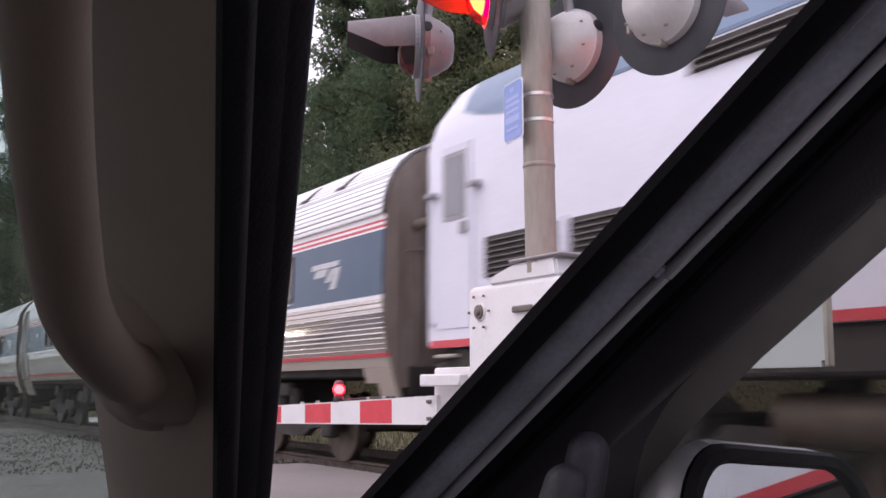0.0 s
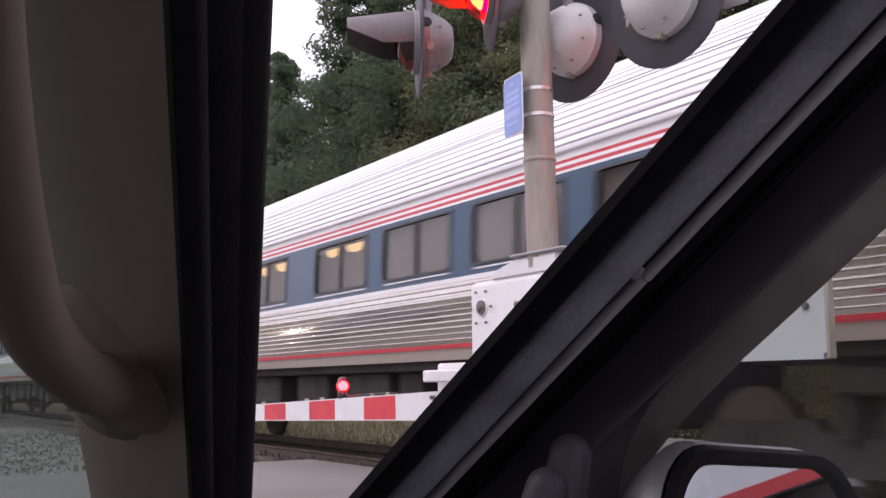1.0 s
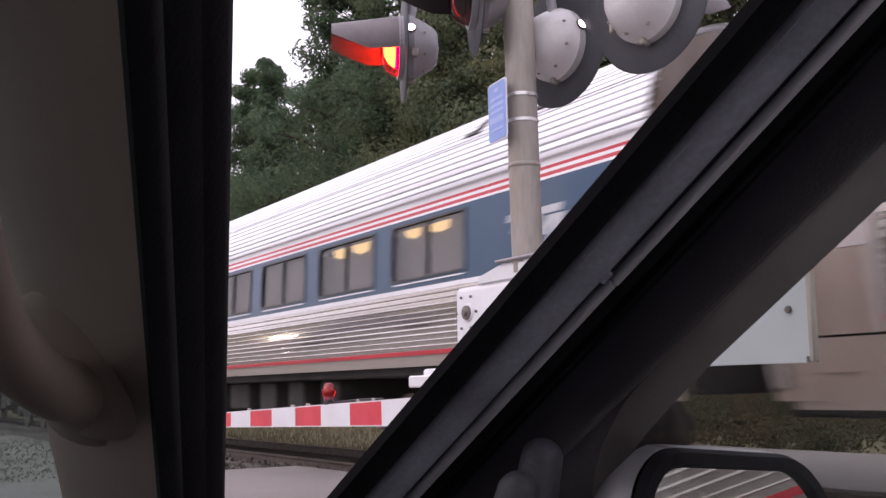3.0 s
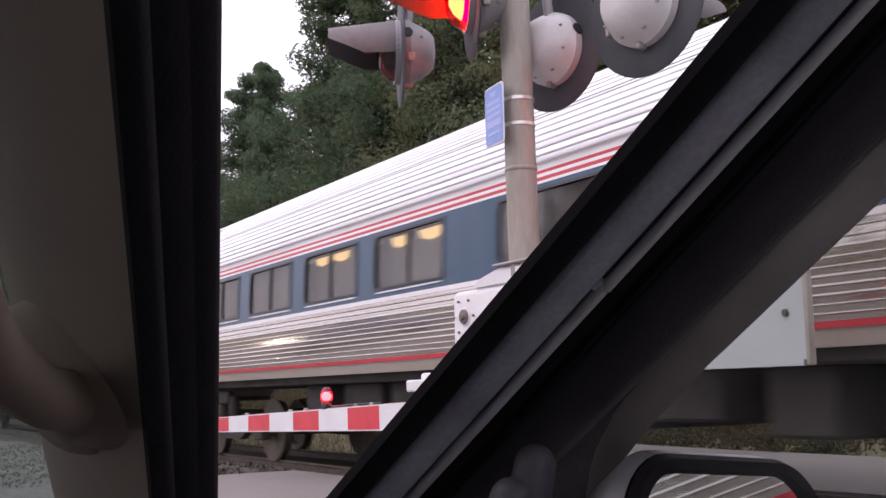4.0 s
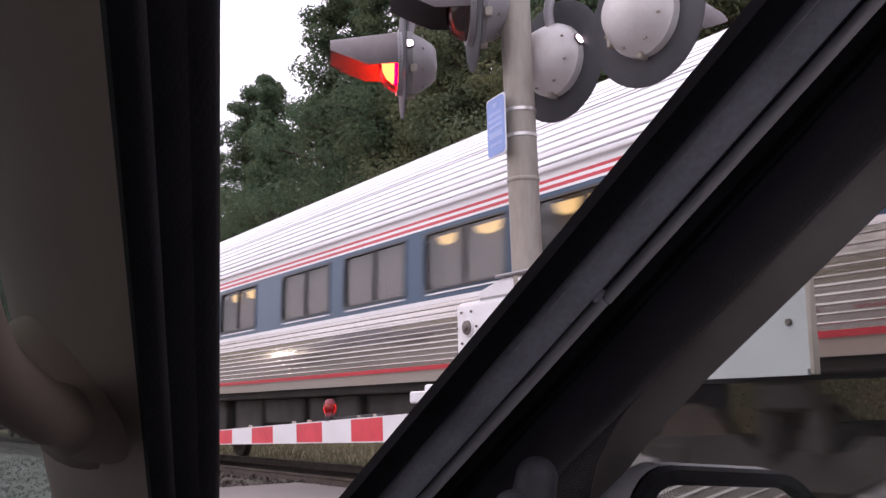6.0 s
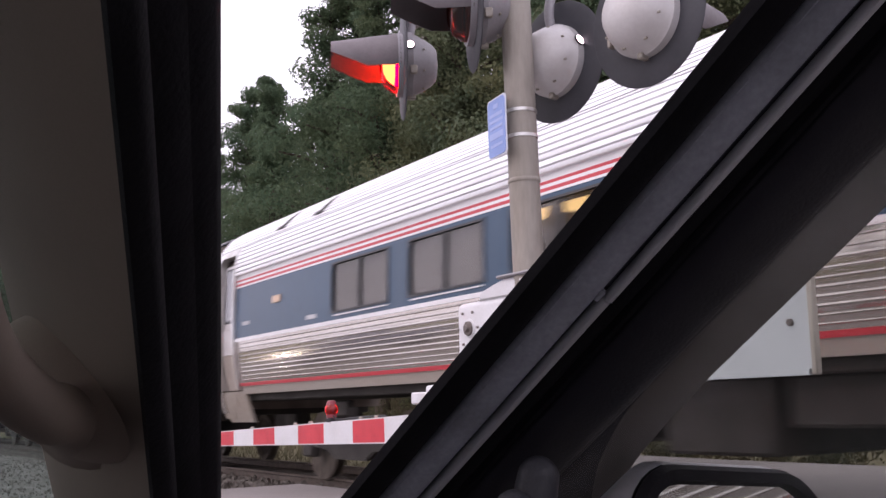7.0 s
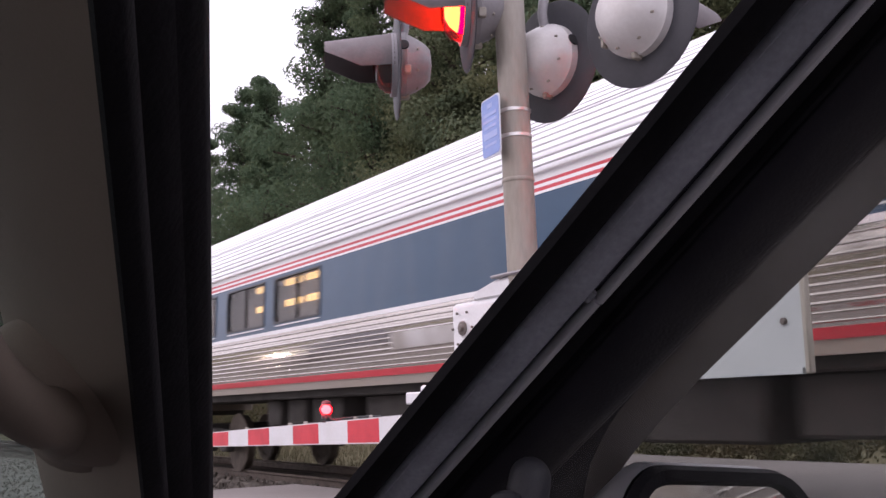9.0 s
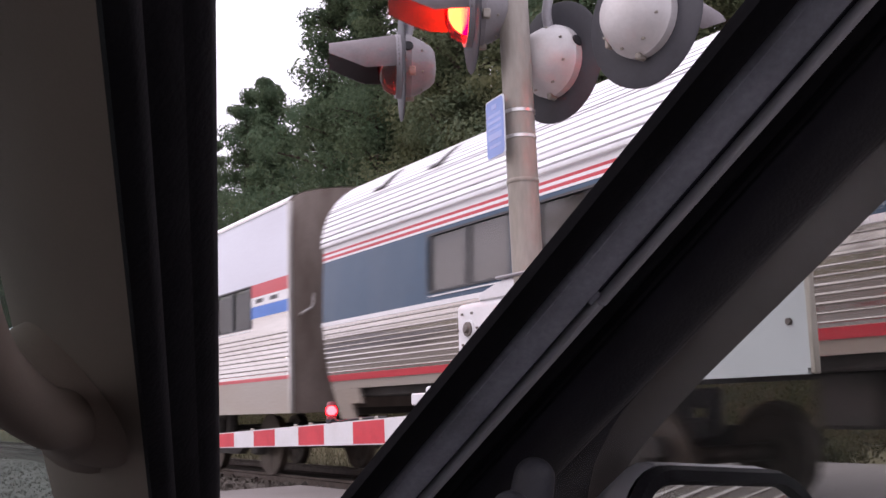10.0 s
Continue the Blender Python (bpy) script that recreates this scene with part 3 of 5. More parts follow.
def coach(u_front, length, wins, door=None, logo=None, lamp=None, hatches=(), lit=(), label="", stripe=(1.357, 1.403)):
    """A stainless fluted coach; stations run back from its front end at 0. door: forward edge of its vestibule door."""
    axles = []
    car = group_thing("passenger_coach", label, "train car", "coaches of the train", pose(u_front, TRACK_Y, 0))
    L = -length
    spans, strip = [(L, 0)], None
    if door is not None:
        at_front = door > -1
        spans = [(L, door - 0.86)] if at_front else [(door, 0)]
        strip = (door, 0) if at_front else (L, door - 0.86)

    def banded(name, z0, z1, mat, out=0.0, rows=2, label=""):
        bm = bmesh.new()
        for a, b in spans:
            panel(bm, z0, z1, a, b, out, 0.03, rows=rows)
        return part(name, bm, mat, car, label)

    bm = bmesh.new()
    for a, b in spans:
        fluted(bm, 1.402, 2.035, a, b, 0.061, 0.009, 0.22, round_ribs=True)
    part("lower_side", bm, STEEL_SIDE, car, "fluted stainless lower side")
    banded("skirt", 1.235, stripe[0], SKIRT, -0.01)
    banded("red_stripe", *stripe, RED_LINE, 0.006, label="red stripe")
    banded("belt_rail", 2.035, 2.085, WHITE_LINE, 0.016)
    def sheet(z0, z1, x0, x1, rows):
        part("band_panel", panel(bmesh.new(), z0, z1, x0, x1, 0, 0.03, rows=rows), BLUE_BAND, car, "dark blue window band")

    for a, b in spans:
        x = a
        for w0, w1 in sorted(w for w in wins if w[0] >= a and w[1] <= b):
            sheet(2.085, 2.87, x, w0, 4)
            sheet(2.085, 2.20, w0, w1, 2)
            sheet(2.80, 2.87, w0, w1, 2)
            x = w1
        sheet(2.085, 2.87, x, b, 4)
    for k, (z0, z1, mat) in enumerate(((2.87, 2.895, WHITE_LINE), (2.895, 2.93, RED_LINE), (2.93, 2.962, WHITE_LINE), (2.962, 2.992, RED_LINE), (2.992, 3.045, WHITE_LINE))):
        banded("stripe", z0, z1, mat, 0.004, 1, "red stripe" if mat is RED_LINE else "white stripe")
    roof = bmesh.new()
    if strip:
        for a, b in spans + [strip]:
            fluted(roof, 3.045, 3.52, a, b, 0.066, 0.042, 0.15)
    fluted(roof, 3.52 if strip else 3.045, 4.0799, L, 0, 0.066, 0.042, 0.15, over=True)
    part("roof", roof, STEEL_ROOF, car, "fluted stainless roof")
    if strip:
        part("end_strip", panel(bmesh.new(), 0.95, 3.05, *strip, 0.012, 0.04, rows=12), STEEL_SIDE, car, "plain steel strip beside the door")
    bm = bmesh.new()
    far = [(HALF - inset(z) - 0.01, z) for z in (1.3, 1.7, 2.2, 2.6, 3.08)]
    sweep(far, [((x, 0, 0), (0, 1, 0), (0, 0, 1)) for x in (L, 0)], bm, closed=False)
    part("far_side", bm, STEEL_SIDE, car)
    # ends, aprons and the bellows between coaches
    ring = [(-(HALF - inset(z)) + 0.012, z) for z in (1.0, 1.3, 1.7, 2.2, 2.6, 2.95, 3.2, 3.45, 3.65, 3.82, 3.95, 4.03, 4.06)]
    ring += [(-y, z) for y, z in reversed(ring)]
    for x in (L, -0.06):
        part("end_wall", sweep(ring, [((x, 0, 0), (0, 1, 0), (0, 0, 1)), ((x + 0.06, 0, 0), (0, 1, 0), (0, 0, 1))]), END_BROWN, car, "grimy brown end wall")
    for x, s in ((L, 1), (0, -1)):
        bm = bmesh.new()
        panel(bm, 0.86, 1.233, min(x, x + s * 0.42), max(x, x + s * 0.42), -0.008, 0.05, rows=3, slant=0)
        panel(bm, 1.05, 1.233, min(x + s * 0.42, x + s * 0.72), max(x + s * 0.42, x + s * 0.72), -0.008, 0.05, rows=3, slant=0)
        part("apron", bm, SKIRT, car, "dusty end apron")
        bm = bmesh.new()
        for k in range(5):
            box((0.05, 1.15 - 0.04 * (k % 2), 2.35), (x - s * (0.05 + 0.085 * k), 0, 2.35), 0.02, 1, bm=bm)
        part("bellows", bm, RUBBER, car, "black rubber gangway bellows")
        part("grab_bar", pipe([(x - s * 0.04, -1.30, 2.62), (x - s * 0.09, -1.22, 2.64), (x - s * 0.09, -0.95, 2.64), (x - s * 0.04, -0.85, 2.62)], 0.014, 8), END_BROWN, car)
        part("cross_bar", box((0.05, 1.9, 0.06), (x - s * 0.04, 0, 1.93), 0.01, 1), END_BROWN, car)
        part("duct", tube(0.06, 0.35, (x - s * 0.15, -1.15, 2.95), "x", 10), END_BROWN, car)
        for dy in (-1.42, -1.12):
            part("end_post", box((0.035, 0.05, 2.3), (x - s * 0.02, dy, 2.35), 0.01, 1), END_BROWN, car)
        part("coupler", box((0.5, 0.3, 0.3), (x - s * 0.25, 0, 0.85), 0.06, 2), UNDER, car)
        bm = box((0.06, 2.5, 0.35), (x - s * 0.02, 0, 1.08), 0.02, 1)
        part("buffer_beam", bm, UNDER, car)
    # floor, underfloor gear, trucks
    part("floor_frame", box((length - 0.3, 2.7, 0.14), (L / 2, 0, 1.2), 0.02, 1), UNDER, car)
    seed = random.Random(int(-u_front * 7))
    x = -6.6
    while x > L + 6.8:
        w = seed.uniform(0.5, 1.5)
        h = seed.uniform(0.35, 0.62)
        part("equipment_box", box((w, 2.3, h), (x - w / 2, 0, 1.14 - h / 2), 0.03, 1), UNDER, car)
        x -= w + seed.uniform(0.15, 0.7)
    truck(car, -3.9, axles)
    truck(car, L + 3.9, axles)
    # interior behind the panes
    part("aisle_wall", box((length - 0.4, 0.03, 1.7), (L / 2, -0.45, 2.2), 0, m=None), INSIDE, car)
    part("luggage_rack", box((length - 0.6, 0.5, 0.03), (L / 2, -1.15, 3.0), 0), INSIDE, car)
    for k, (w0, w1) in enumerate(wins):
        window(car, w0, w1)
        mid = (w0 + w1) / 2
        deep = 0.20 if k in lit else 0.06
        part("curtain", panel(bmesh.new(), 2.15, 3.0, w0 - 0.25, w1 + 0.05, -deep, 0.01), CURTAIN, car, "drawn taupe curtain")
        if k in lit and door != -0.35:
            for dx, w in ((0.22 + 0.1 * (k % 2), 0.34), (0.78 + 0.12 * (k % 3), 0.46)):
                h = 0.11 + 0.02 * (k % 2)
                shade = [(-w / 2, 0.0), (w / 2, 0.0), (w * 0.40, -h * 0.8), (w * 0.05, -h), (-w * 0.34, -h * 0.7)]
                at_y = [((w0 + dx, -HALF + y, 2.785), (1, 0, 0), (0, 0, 1)) for y in (0.13, 0.16)]
                part("reading_lamp", sweep(shade, at_y), WARM, car, "lit warm lamp shade")
    if door is not None:
        d0, d1 = door - 0.86, door
        fr = bmesh.new()
        for a, b in ((d0, d0 + 0.055), (d1 - 0.06, d1)):
            panel(fr, 1.30, 3.44, a, b, 0.052, 0.14, rows=14)
        panel(fr, 3.42, 3.53, d0 + 0.02, d1 - 0.02, 0.054, 0.18, rows=4)
        for k in range(7):
            w, drop = 0.016, 0.115 * (1 - math.sqrt(1 - ((7 - k) / 7.6) ** 2))
            for x in (d0 + 0.055 + w * k, d1 - 0.060 - w * (k + 1)):
                panel(fr, 3.425 - drop, 3.425, x, x + w, 0.050, 0.12, rows=2)
        vestibule = part("vestibule_door", fr, STEEL_DOOR, car, "stainless vestibule door")
        part("recess", panel(bmesh.new(), 1.30, 3.41, d0 + 0.05, d1 - 0.05, -0.11, 0.02, rows=14), RECESS, vestibule, "dark brown door recess")
        lx = d0 + 0.14
        part("leaf", panel(bmesh.new(), 2.26, 3.29, lx, d1 - 0.06, -0.06, 0.03, rows=9), STEEL_DOOR, vestibule)
        part("leaf_panel", panel(bmesh.new(), 1.86, 2.255, lx - 0.02, d1 - 0.06, -0.052, 0.03, rows=5), DOOR_PALE, vestibule, "pale middle door panel")
        part("leaf_foot", panel(bmesh.new(), 1.30, 1.855, lx - 0.05, d1 - 0.06, -0.056, 0.03, rows=5), DOOR_DUSTY, vestibule, "dusty brown door foot")
        part("pane_rim", panel(bmesh.new(), 2.36, 3.24, lx + 0.07, d1 - 0.09, -0.050, 0.01, rows=7), GASKET, vestibule, "black rubber pane surround")
        part("pane", panel(bmesh.new(), 2.40, 3.20, lx + 0.10, d1 - 0.12, -0.044, 0.01, rows=7), GLASS_GREY, vestibule)
        part("hand_rail", pipe([(lx + 0.03, -HALF + 0.06, 2.32), (lx + 0.03, -HALF + 0.02, 2.40), (lx + 0.03, -HALF + 0.03, 2.9), (lx + 0.03, -HALF + 0.10, 2.98)], 0.014, 8), STEEL_DOOR, vestibule)
        part("step_well", panel(bmesh.new(), 0.80, 1.28, d0 - 0.05, d1 + 0.08, -0.02, 0.06, rows=3), SKIRT, vestibule, "dusty step well panel")
        part("grab_iron", pipe([(d0 + 0.02, -HALF - 0.02, 1.5), (d0 + 0.02, -HALF - 0.07, 1.6), (d0 + 0.02, -HALF - 0.07, 2.3), (d0 + 0.02, -HALF - 0.02, 2.4)], 0.012, 8), STEEL_DOOR, vestibule)
    if logo is not None:
        for k, (z0, z1, x0, x1, sl) in enumerate(((2.55, 2.62, -0.42, 0.40, 0.3), (2.44, 2.54, -0.34, 0.02, 0.9), (2.36, 2.53, 0.03, 0.17, 1.0), (2.26, 2.53, 0.18, 0.33, 0.55))):
            part("emblem", panel(bmesh.new(), z0, z1, logo + x0, logo + x1, 0.005, 0.006, rows=2, slant=sl), EMBLEM, car, "pale grey swept emblem blade")
    if lamp is not None:
        bm = panel(bmesh.new(), 2.50, 2.60, lamp - 0.14, lamp + 0.14, 0.016, 0.02, rows=2)
        part("marker_lamp", bm, AMBER, car, "small amber side lamp")
        for a, z in ((1.35, 2.27), (-1.05, 2.16)):
            part("number_bar", panel(bmesh.new(), z, z + 0.055, lamp - a, lamp - a + 0.30, 0.005, 0.006, rows=1), EMBLEM, car, "pale lettering bar")
    for x in hatches:
        bm = bmesh.new()
        panel(bm, 3.60, 3.93, x - 0.05, x + 0.05, 0.075, 0.07, rows=6, slant=0.35)
        panel(bm, 3.60, 3.64, x - 0.22, x + 0.02, 0.068, 0.06, rows=1)
        part("roof_vent", bm, LOUVRE, car, "dark roof vent")
    return car, axles, u_front


def rows_of_windows(shift=0.0):
    """Five windows, a wider pier, then four more, counted back from the front end."""
    front = [(-4.20 - 1.98 * k + shift, -2.69 - 1.98 * k + shift) for k in range(5)]
    rear = [(-14.66 - 1.99 * k + shift, -13.17 - 1.99 * k + shift) for k in range(4)]
    return front + rear


TRAIN = []
# stations of windows are counted back from each coach's front end
TRAIN.append(coach(-10.93, 24.55, rows_of_windows(), -23.50, -1.62, -21.9, (-1.4, -2.6, -20.7, -22.0), (0, 4, 5, 6), "silver fluted coach with blue band and lit windows"))
TRAIN.append(coach(-36.45, 24.83, rows_of_windows(-0.05), -23.75, -1.55, -22.1, (-1.5, -2.7, -21.0, -22.3), (0, 1, 5, 6), "silver fluted coach with logo emblem and lit windows"))
TRAIN.append(coach(-61.98, 25.30, rows_of_windows(-0.12), -24.25, -1.78, -22.6, (-1.6, -2.8, -21.4, -22.7), (0, 1, 2, 5, 6), "silver fluted coach passing with warm lit windows"))
cafe = [(-5.55, -4.10), (-7.66, -6.15), (-16.38, -14.90), (-18.28, -16.80), (-20.35, -18.86), (-22.33, -20.80)]
TRAIN.append(coach(-88.25, 25.05, cafe, -0.35, None, None, (-2.2, -3.4, -22.3, -23.6), (0, 2, 3), "silver fluted dining coach with a long blank blue side", (1.336, 1.414)))

dining = TRAIN[-1][0]
for x in (-9.44, -8.53):
    part("hatch_edge", panel(bmesh.new(), 1.47, 2.02, x - 0.03, x + 0.03, 0.006, 0.02), SKIRT, dining, "dark hatch edge")
for k in (2, 3):
    w0, w1 = cafe[k]
    for z in (2.47, 2.76):
        for dx in ((0.86,) if k == 3 else (0.05, 0.76)):
            part("table_lamp", box((0.56, 0.03, 0.085), (w0 + dx + 0.28, -HALF + 0.15, z), 0.03, 3), WARM, dining, "lit warm table lamp")
ring = bmesh.new()
for k in range(24):
    a0, a1 = 2 * math.pi * k / 24, 2 * math.pi * (k + 1) / 24
    y = -HALF - 0.004
    ring.faces.new([ring.verts.new((-3.62 + (0.17 - d) * math.cos(t), y - 0.004, 2.50 + (0.085 - d) * math.sin(t))) for t, d in ((a0, 0), (a1, 0), (a1, 0.022), (a0, 0.022))])
part("oval_ring", ring, GASKET, dining, "dark oval outline on the blue side")
part("number_bar", panel(bmesh.new(), 2.27, 2.325, -4.0, -3.70, 0.005, 0.006, rows=1), EMBLEM, dining, "pale lettering bar")
part("side_plate", panel(bmesh.new(), 1.62, 1.80, -13.04, -11.35, 0.012, 0.02), STEEL_DOOR, dining, "plain riveted side plate")


def baggage_coach():
    axles = []
    u = -114.40
    car = group_thing("sleeper_coach", "smooth white-sided coach with red, white and blue stripes", "train car", "coaches of the train", pose(u, TRACK_Y, 0))
    L = -25.3

    def strip(name, z0, z1, mat, x0=L, x1=0.0, out=0.0, label="", rows=2):
        return part(name, panel(bmesh.new(), z0, z1, x0, x1, out, 0.03, flat_side, rows), mat, car, label)

    strip("skirt", 0.95, 1.42, SKIRT)
    strip("red_stripe", 1.42, 1.47, RED_LINE, out=0.004, label="thin red stripe")
    part("lower_side", fluted(bmesh.new(), 1.47, 2.10, L, 0, 0.068, 0.010, 0.22, flat_side, False, True), STEEL_SIDE, car, "fluted stainless lower side")
    strip("belt_rail", 2.10, 2.22, STEEL_SIDE, out=0.004)
    wins = [(-3.0 - 2.9 * k, -1.46 - 2.9 * k) for k in range(8)]
    x = L
    for w0, w1 in list(reversed(wins)) + [(0, 0)]:
        part("band_panel", panel(bmesh.new(), 2.22, 2.86, x, w0, 0, 0.03, flat_side), STEEL_SIDE, car)
        x = w1
    for z0, z1, mat, name in ((2.67, 2.86, RED_LINE, "red"), (2.53, 2.67, WHITE_LINE, "white"), (2.36, 2.53, BRIGHT_BLUE, "bright blue")):
        x = L
        for w0, w1 in list(reversed(wins)) + [(0.02, 0)]:
            part("stripe", panel(bmesh.new(), z0, z1, x, w0 - 0.04, 0.005, 0.01, flat_side, 1), mat, car, name + " painted stripe")
            x = w1 + 0.04
    for x in (-1.1, -0.55):
        part("number_bar", panel(bmesh.new(), 2.575, 2.635, x - 0.13, x + 0.16, 0.009, 0.01, flat_side, 1), GASKET, car, "dark lettering bar")
    strip("upper_side", 2.86, 3.88, LOCO_WHITE, label="smooth off-white upper side")
    strip("gutter", 3.88, 3.915, STEEL_SIDE, out=0.012)
    line = [(-(1.6 * math.sqrt(max(0, 1 - ((z - 3.9) / 0.32) ** 2))), z) for z in (3.915, 3.99, 4.06, 4.12, 4.17, 4.2, 4.215)]
    line += [(-y, z) for y, z in reversed(line)]
    part("roof", sweep(line, [((x, 0, 0), (0, 1, 0), (0, 0, 1)) for x in (L, 0)], closed=False), STEEL_ROOF, car)
    ring = [(-1.585, 0.95), (-1.585, 3.9)] + [(y * 0.99, z - 0.01) for y, z in line] + [(1.585, 3.9), (1.585, 0.95)]
    for x in (L, -0.06):
        part("end_wall", sweep(ring, [((x, 0, 0), (0, 1, 0), (0, 0, 1)), ((x + 0.06, 0, 0), (0, 1, 0), (0, 0, 1))]), END_BROWN, car, "grimy brown end wall")
    part("corner_post", panel(bmesh.new(), 0.95, 3.9, -0.02, 0.04, 0.006, 0.05, flat_side, 8), STEEL_DOOR, car)
    bm = bmesh.new()
    for k in range(5):
        box((0.05, 1.15, 2.4), (0.05 + 0.085 * k, 0, 2.35), 0.02, 1, bm=bm)
    part("bellows", bm, RUBBER, car)
    pipe_bm = pipe([(0.04, -1.45, 2.30), (0.12, -1.42, 2.34), (0.12, -1.30, 2.42), (0.12, -1.28, 2.60)], 0.015, 8)
    part("grab_iron", pipe_bm, STEEL_DOOR, car)
    part("floor_frame", box((25, 2.7, 0.14), (L / 2, 0, 1.1), 0.02, 1), UNDER, car)
    part("aisle_wall", box((25, 0.03, 1.7), (L / 2, -0.75, 2.2)), INSIDE, car)
    truck(car, -3.9, axles)
    truck(car, L + 3.9, axles)
    for w0, w1 in wins:
        window(car, w0, w1, 2.24, 2.84, flat_side)
    return car, axles, u


TRAIN.append(baggage_coach())


def locomotive():
    axles = []
    u, L = 10.8, -21.05
    car = group_thing("locomotive", "white diesel locomotive with blue-grey roof and red sill stripe", "locomotive", "", pose(u, TRACK_Y, 0))
    side = 1.48
    ring = [(-side, 1.42), (-side, 3.72), (-side + 0.10, 3.98), (-side + 0.42, 4.40), (-0.7, 4.50)]
    ring += [(-y, z) for y, z in reversed(ring)]
    rear = [(L, 0.90), (L + 0.07, 0.95), (L + 0.22, 0.99), (L + 0.5, 1.0)]
    bm = sweep(ring, [((x, 0, 2.4 * (1 - k)), (0, k, 0), (0, 0, k)) for x, k in rear] + [((0, 0, 0), (0, 1, 0), (0, 0, 1))])
    part("body", bm, LOCO_WHITE, car, "glossy white body shell")

    def plate(name, pts, mat, out=0.006, label="", parent=None):
        """A flat plate on the near side from (x, z) corners counted from the rear end."""
        a = [(L + x, z) for x, z in pts]
        bm = sweep(a, [((0, -side - out, 0), (1, 0, 0), (0, 0, 1)), ((0, -side + 0.02, 0), (1, 0, 0), (0, 0, 1))])
        return part(name, bm, mat, parent or car, label)

    plate("red_stripe", [(0.25, 1.42), (20.5, 1.42), (20.5, 1.50), (0.25, 1.50)], RED_LINE, 0.006, "red sill stripe")
    # blue-grey upper side with a rising curved lower edge at the rear
    plate("blue_panel", [(2.3, 3.69), (20.5, 3.69), (20.5, 3.725), (1.85, 3.725)], LOCO_BLUE, 0.006)
    bm = bmesh.new()
    rise = [(-side - 0.006, 3.725, 1.85), (-side + 0.023, 3.80, 1.45), (-side + 0.054, 3.88, 1.10), (-side + 0.094, 3.985, 0.80), (-side + 0.25, 4.19, 0.66),
            (-side + 0.414, 4.405, 0.62), (-0.7, 4.508, 0.62), (0, 4.51, 0.62)]
    ends = [[bm.verts.new((L + x, y, z)), bm.verts.new((-0.4, y, z))] for y, z, x in rise]
    for (p0, p1), (q0, q1) in zip(ends, ends[1:]):
        bm.faces.new((p0, p1, q1, q0))
    part("roof_panel", bm, LOCO_BLUE, car, "blue-grey roof")
    door = plate("rear_door", [(0.42, 1.62), (0.50, 3.60), (1.10, 3.60), (1.10, 1.62)], LOCO_WHITE, 0.014)
    plate("window_rim", [(0.55, 2.78), (0.55, 3.52), (1.0, 3.52), (1.0, 2.78)], HOUSING_DARK, 0.022, parent=door)
    plate("pane", [(0.60, 2.83), (0.60, 3.47), (0.95, 3.47), (0.95, 2.83)], GLASS_GREY, 0.027, parent=door)
    plate("latch", [(0.92, 2.62), (0.92, 2.74), (1.02, 2.74), (1.02, 2.62)], HOUSING_DARK, 0.05, parent=door)
    for x in (0.34, 1.22):
        bm = pipe([(L + x, -side, 1.7), (L + x, -side - 0.06, 1.75), (L + x, -side - 0.06, 3.0), (L + x, -side, 3.05)], 0.016, 8)
        part("handrail", bm, LOCO_WHITE, car)
        part("bracket", box((0.14, 0.10, 0.06), (L + x, -side - 0.05, 3.10), 0.01, 1), HOUSING_DARK, car)
    for x0, x1, z0, z1 in ((1.35, 2.55, 2.10, 2.52), (2.75, 3.9, 2.10, 2.52), (4.3, 9.5, 3.95 - 0.5, 3.67), (10, 15, 2.1, 2.6)):
        grille = plate("louvre_panel", [(x0, z0), (x1, z0), (x1, z1), (x0, z1)], LOUVRE, 0.004)
        n = int((z1 - z0) / 0.055)
        for k in range(n):
            z = z0 + 0.03 + k * (z1 - z0 - 0.03) / n
            part("slat", box((x1 - x0 - 0.06, 0.05, 0.012), (L + (x0 + x1) / 2, -side - 0.018, z), 0, m=None), SLAT, grille)
    part("rib", box((0.10, 0.03, 0.5), (L + 2.65, -side - 0.01, 2.31), 0.01, 1), LOCO_WHITE, car)
    part("deck", box((20, 2.8, 0.35), (L + 10.4, 0, 1.24), 0.03, 1), UNDER, car)
    part("pilot", box((0.5, 2.7, 0.75), (L + 0.35, 0, 0.9), 0.06, 2), UNDER, car)
    for k, z in enumerate((0.45, 0.75, 1.05)):
        part("step", box((0.35, 0.3, 0.04), (L + 0.55, -1.35, z + 0.28), 0.01, 1), GATE_EDGE, car)
    part("fuel_tank", box((5.5, 2.4, 0.8), (L + 10.4, 0, 0.66), 0.12, 2), UNDER, car)
    part("air_tank", tube(0.2, 2.2, (L + 5.9, -1.05, 0.75), "x", 16), WHEEL, car)
    truck(car, L + 3.6, axles, 2.75)
    truck(car, -3.8, axles, 2.75)
    part("coupler", box((0.5, 0.3, 0.3), (L - 0.15, 0, 0.85), 0.06, 2), UNDER, car)
    return car, axles, u


TRAIN.append(locomotive())

# ---- crossing signal ----
ARM_Y = 2.90


def mast_point(z):
    return Vector((-3.908 - 0.006 * (z - 1.571), 2.859 - 0.010 * (z - 1.571), z))


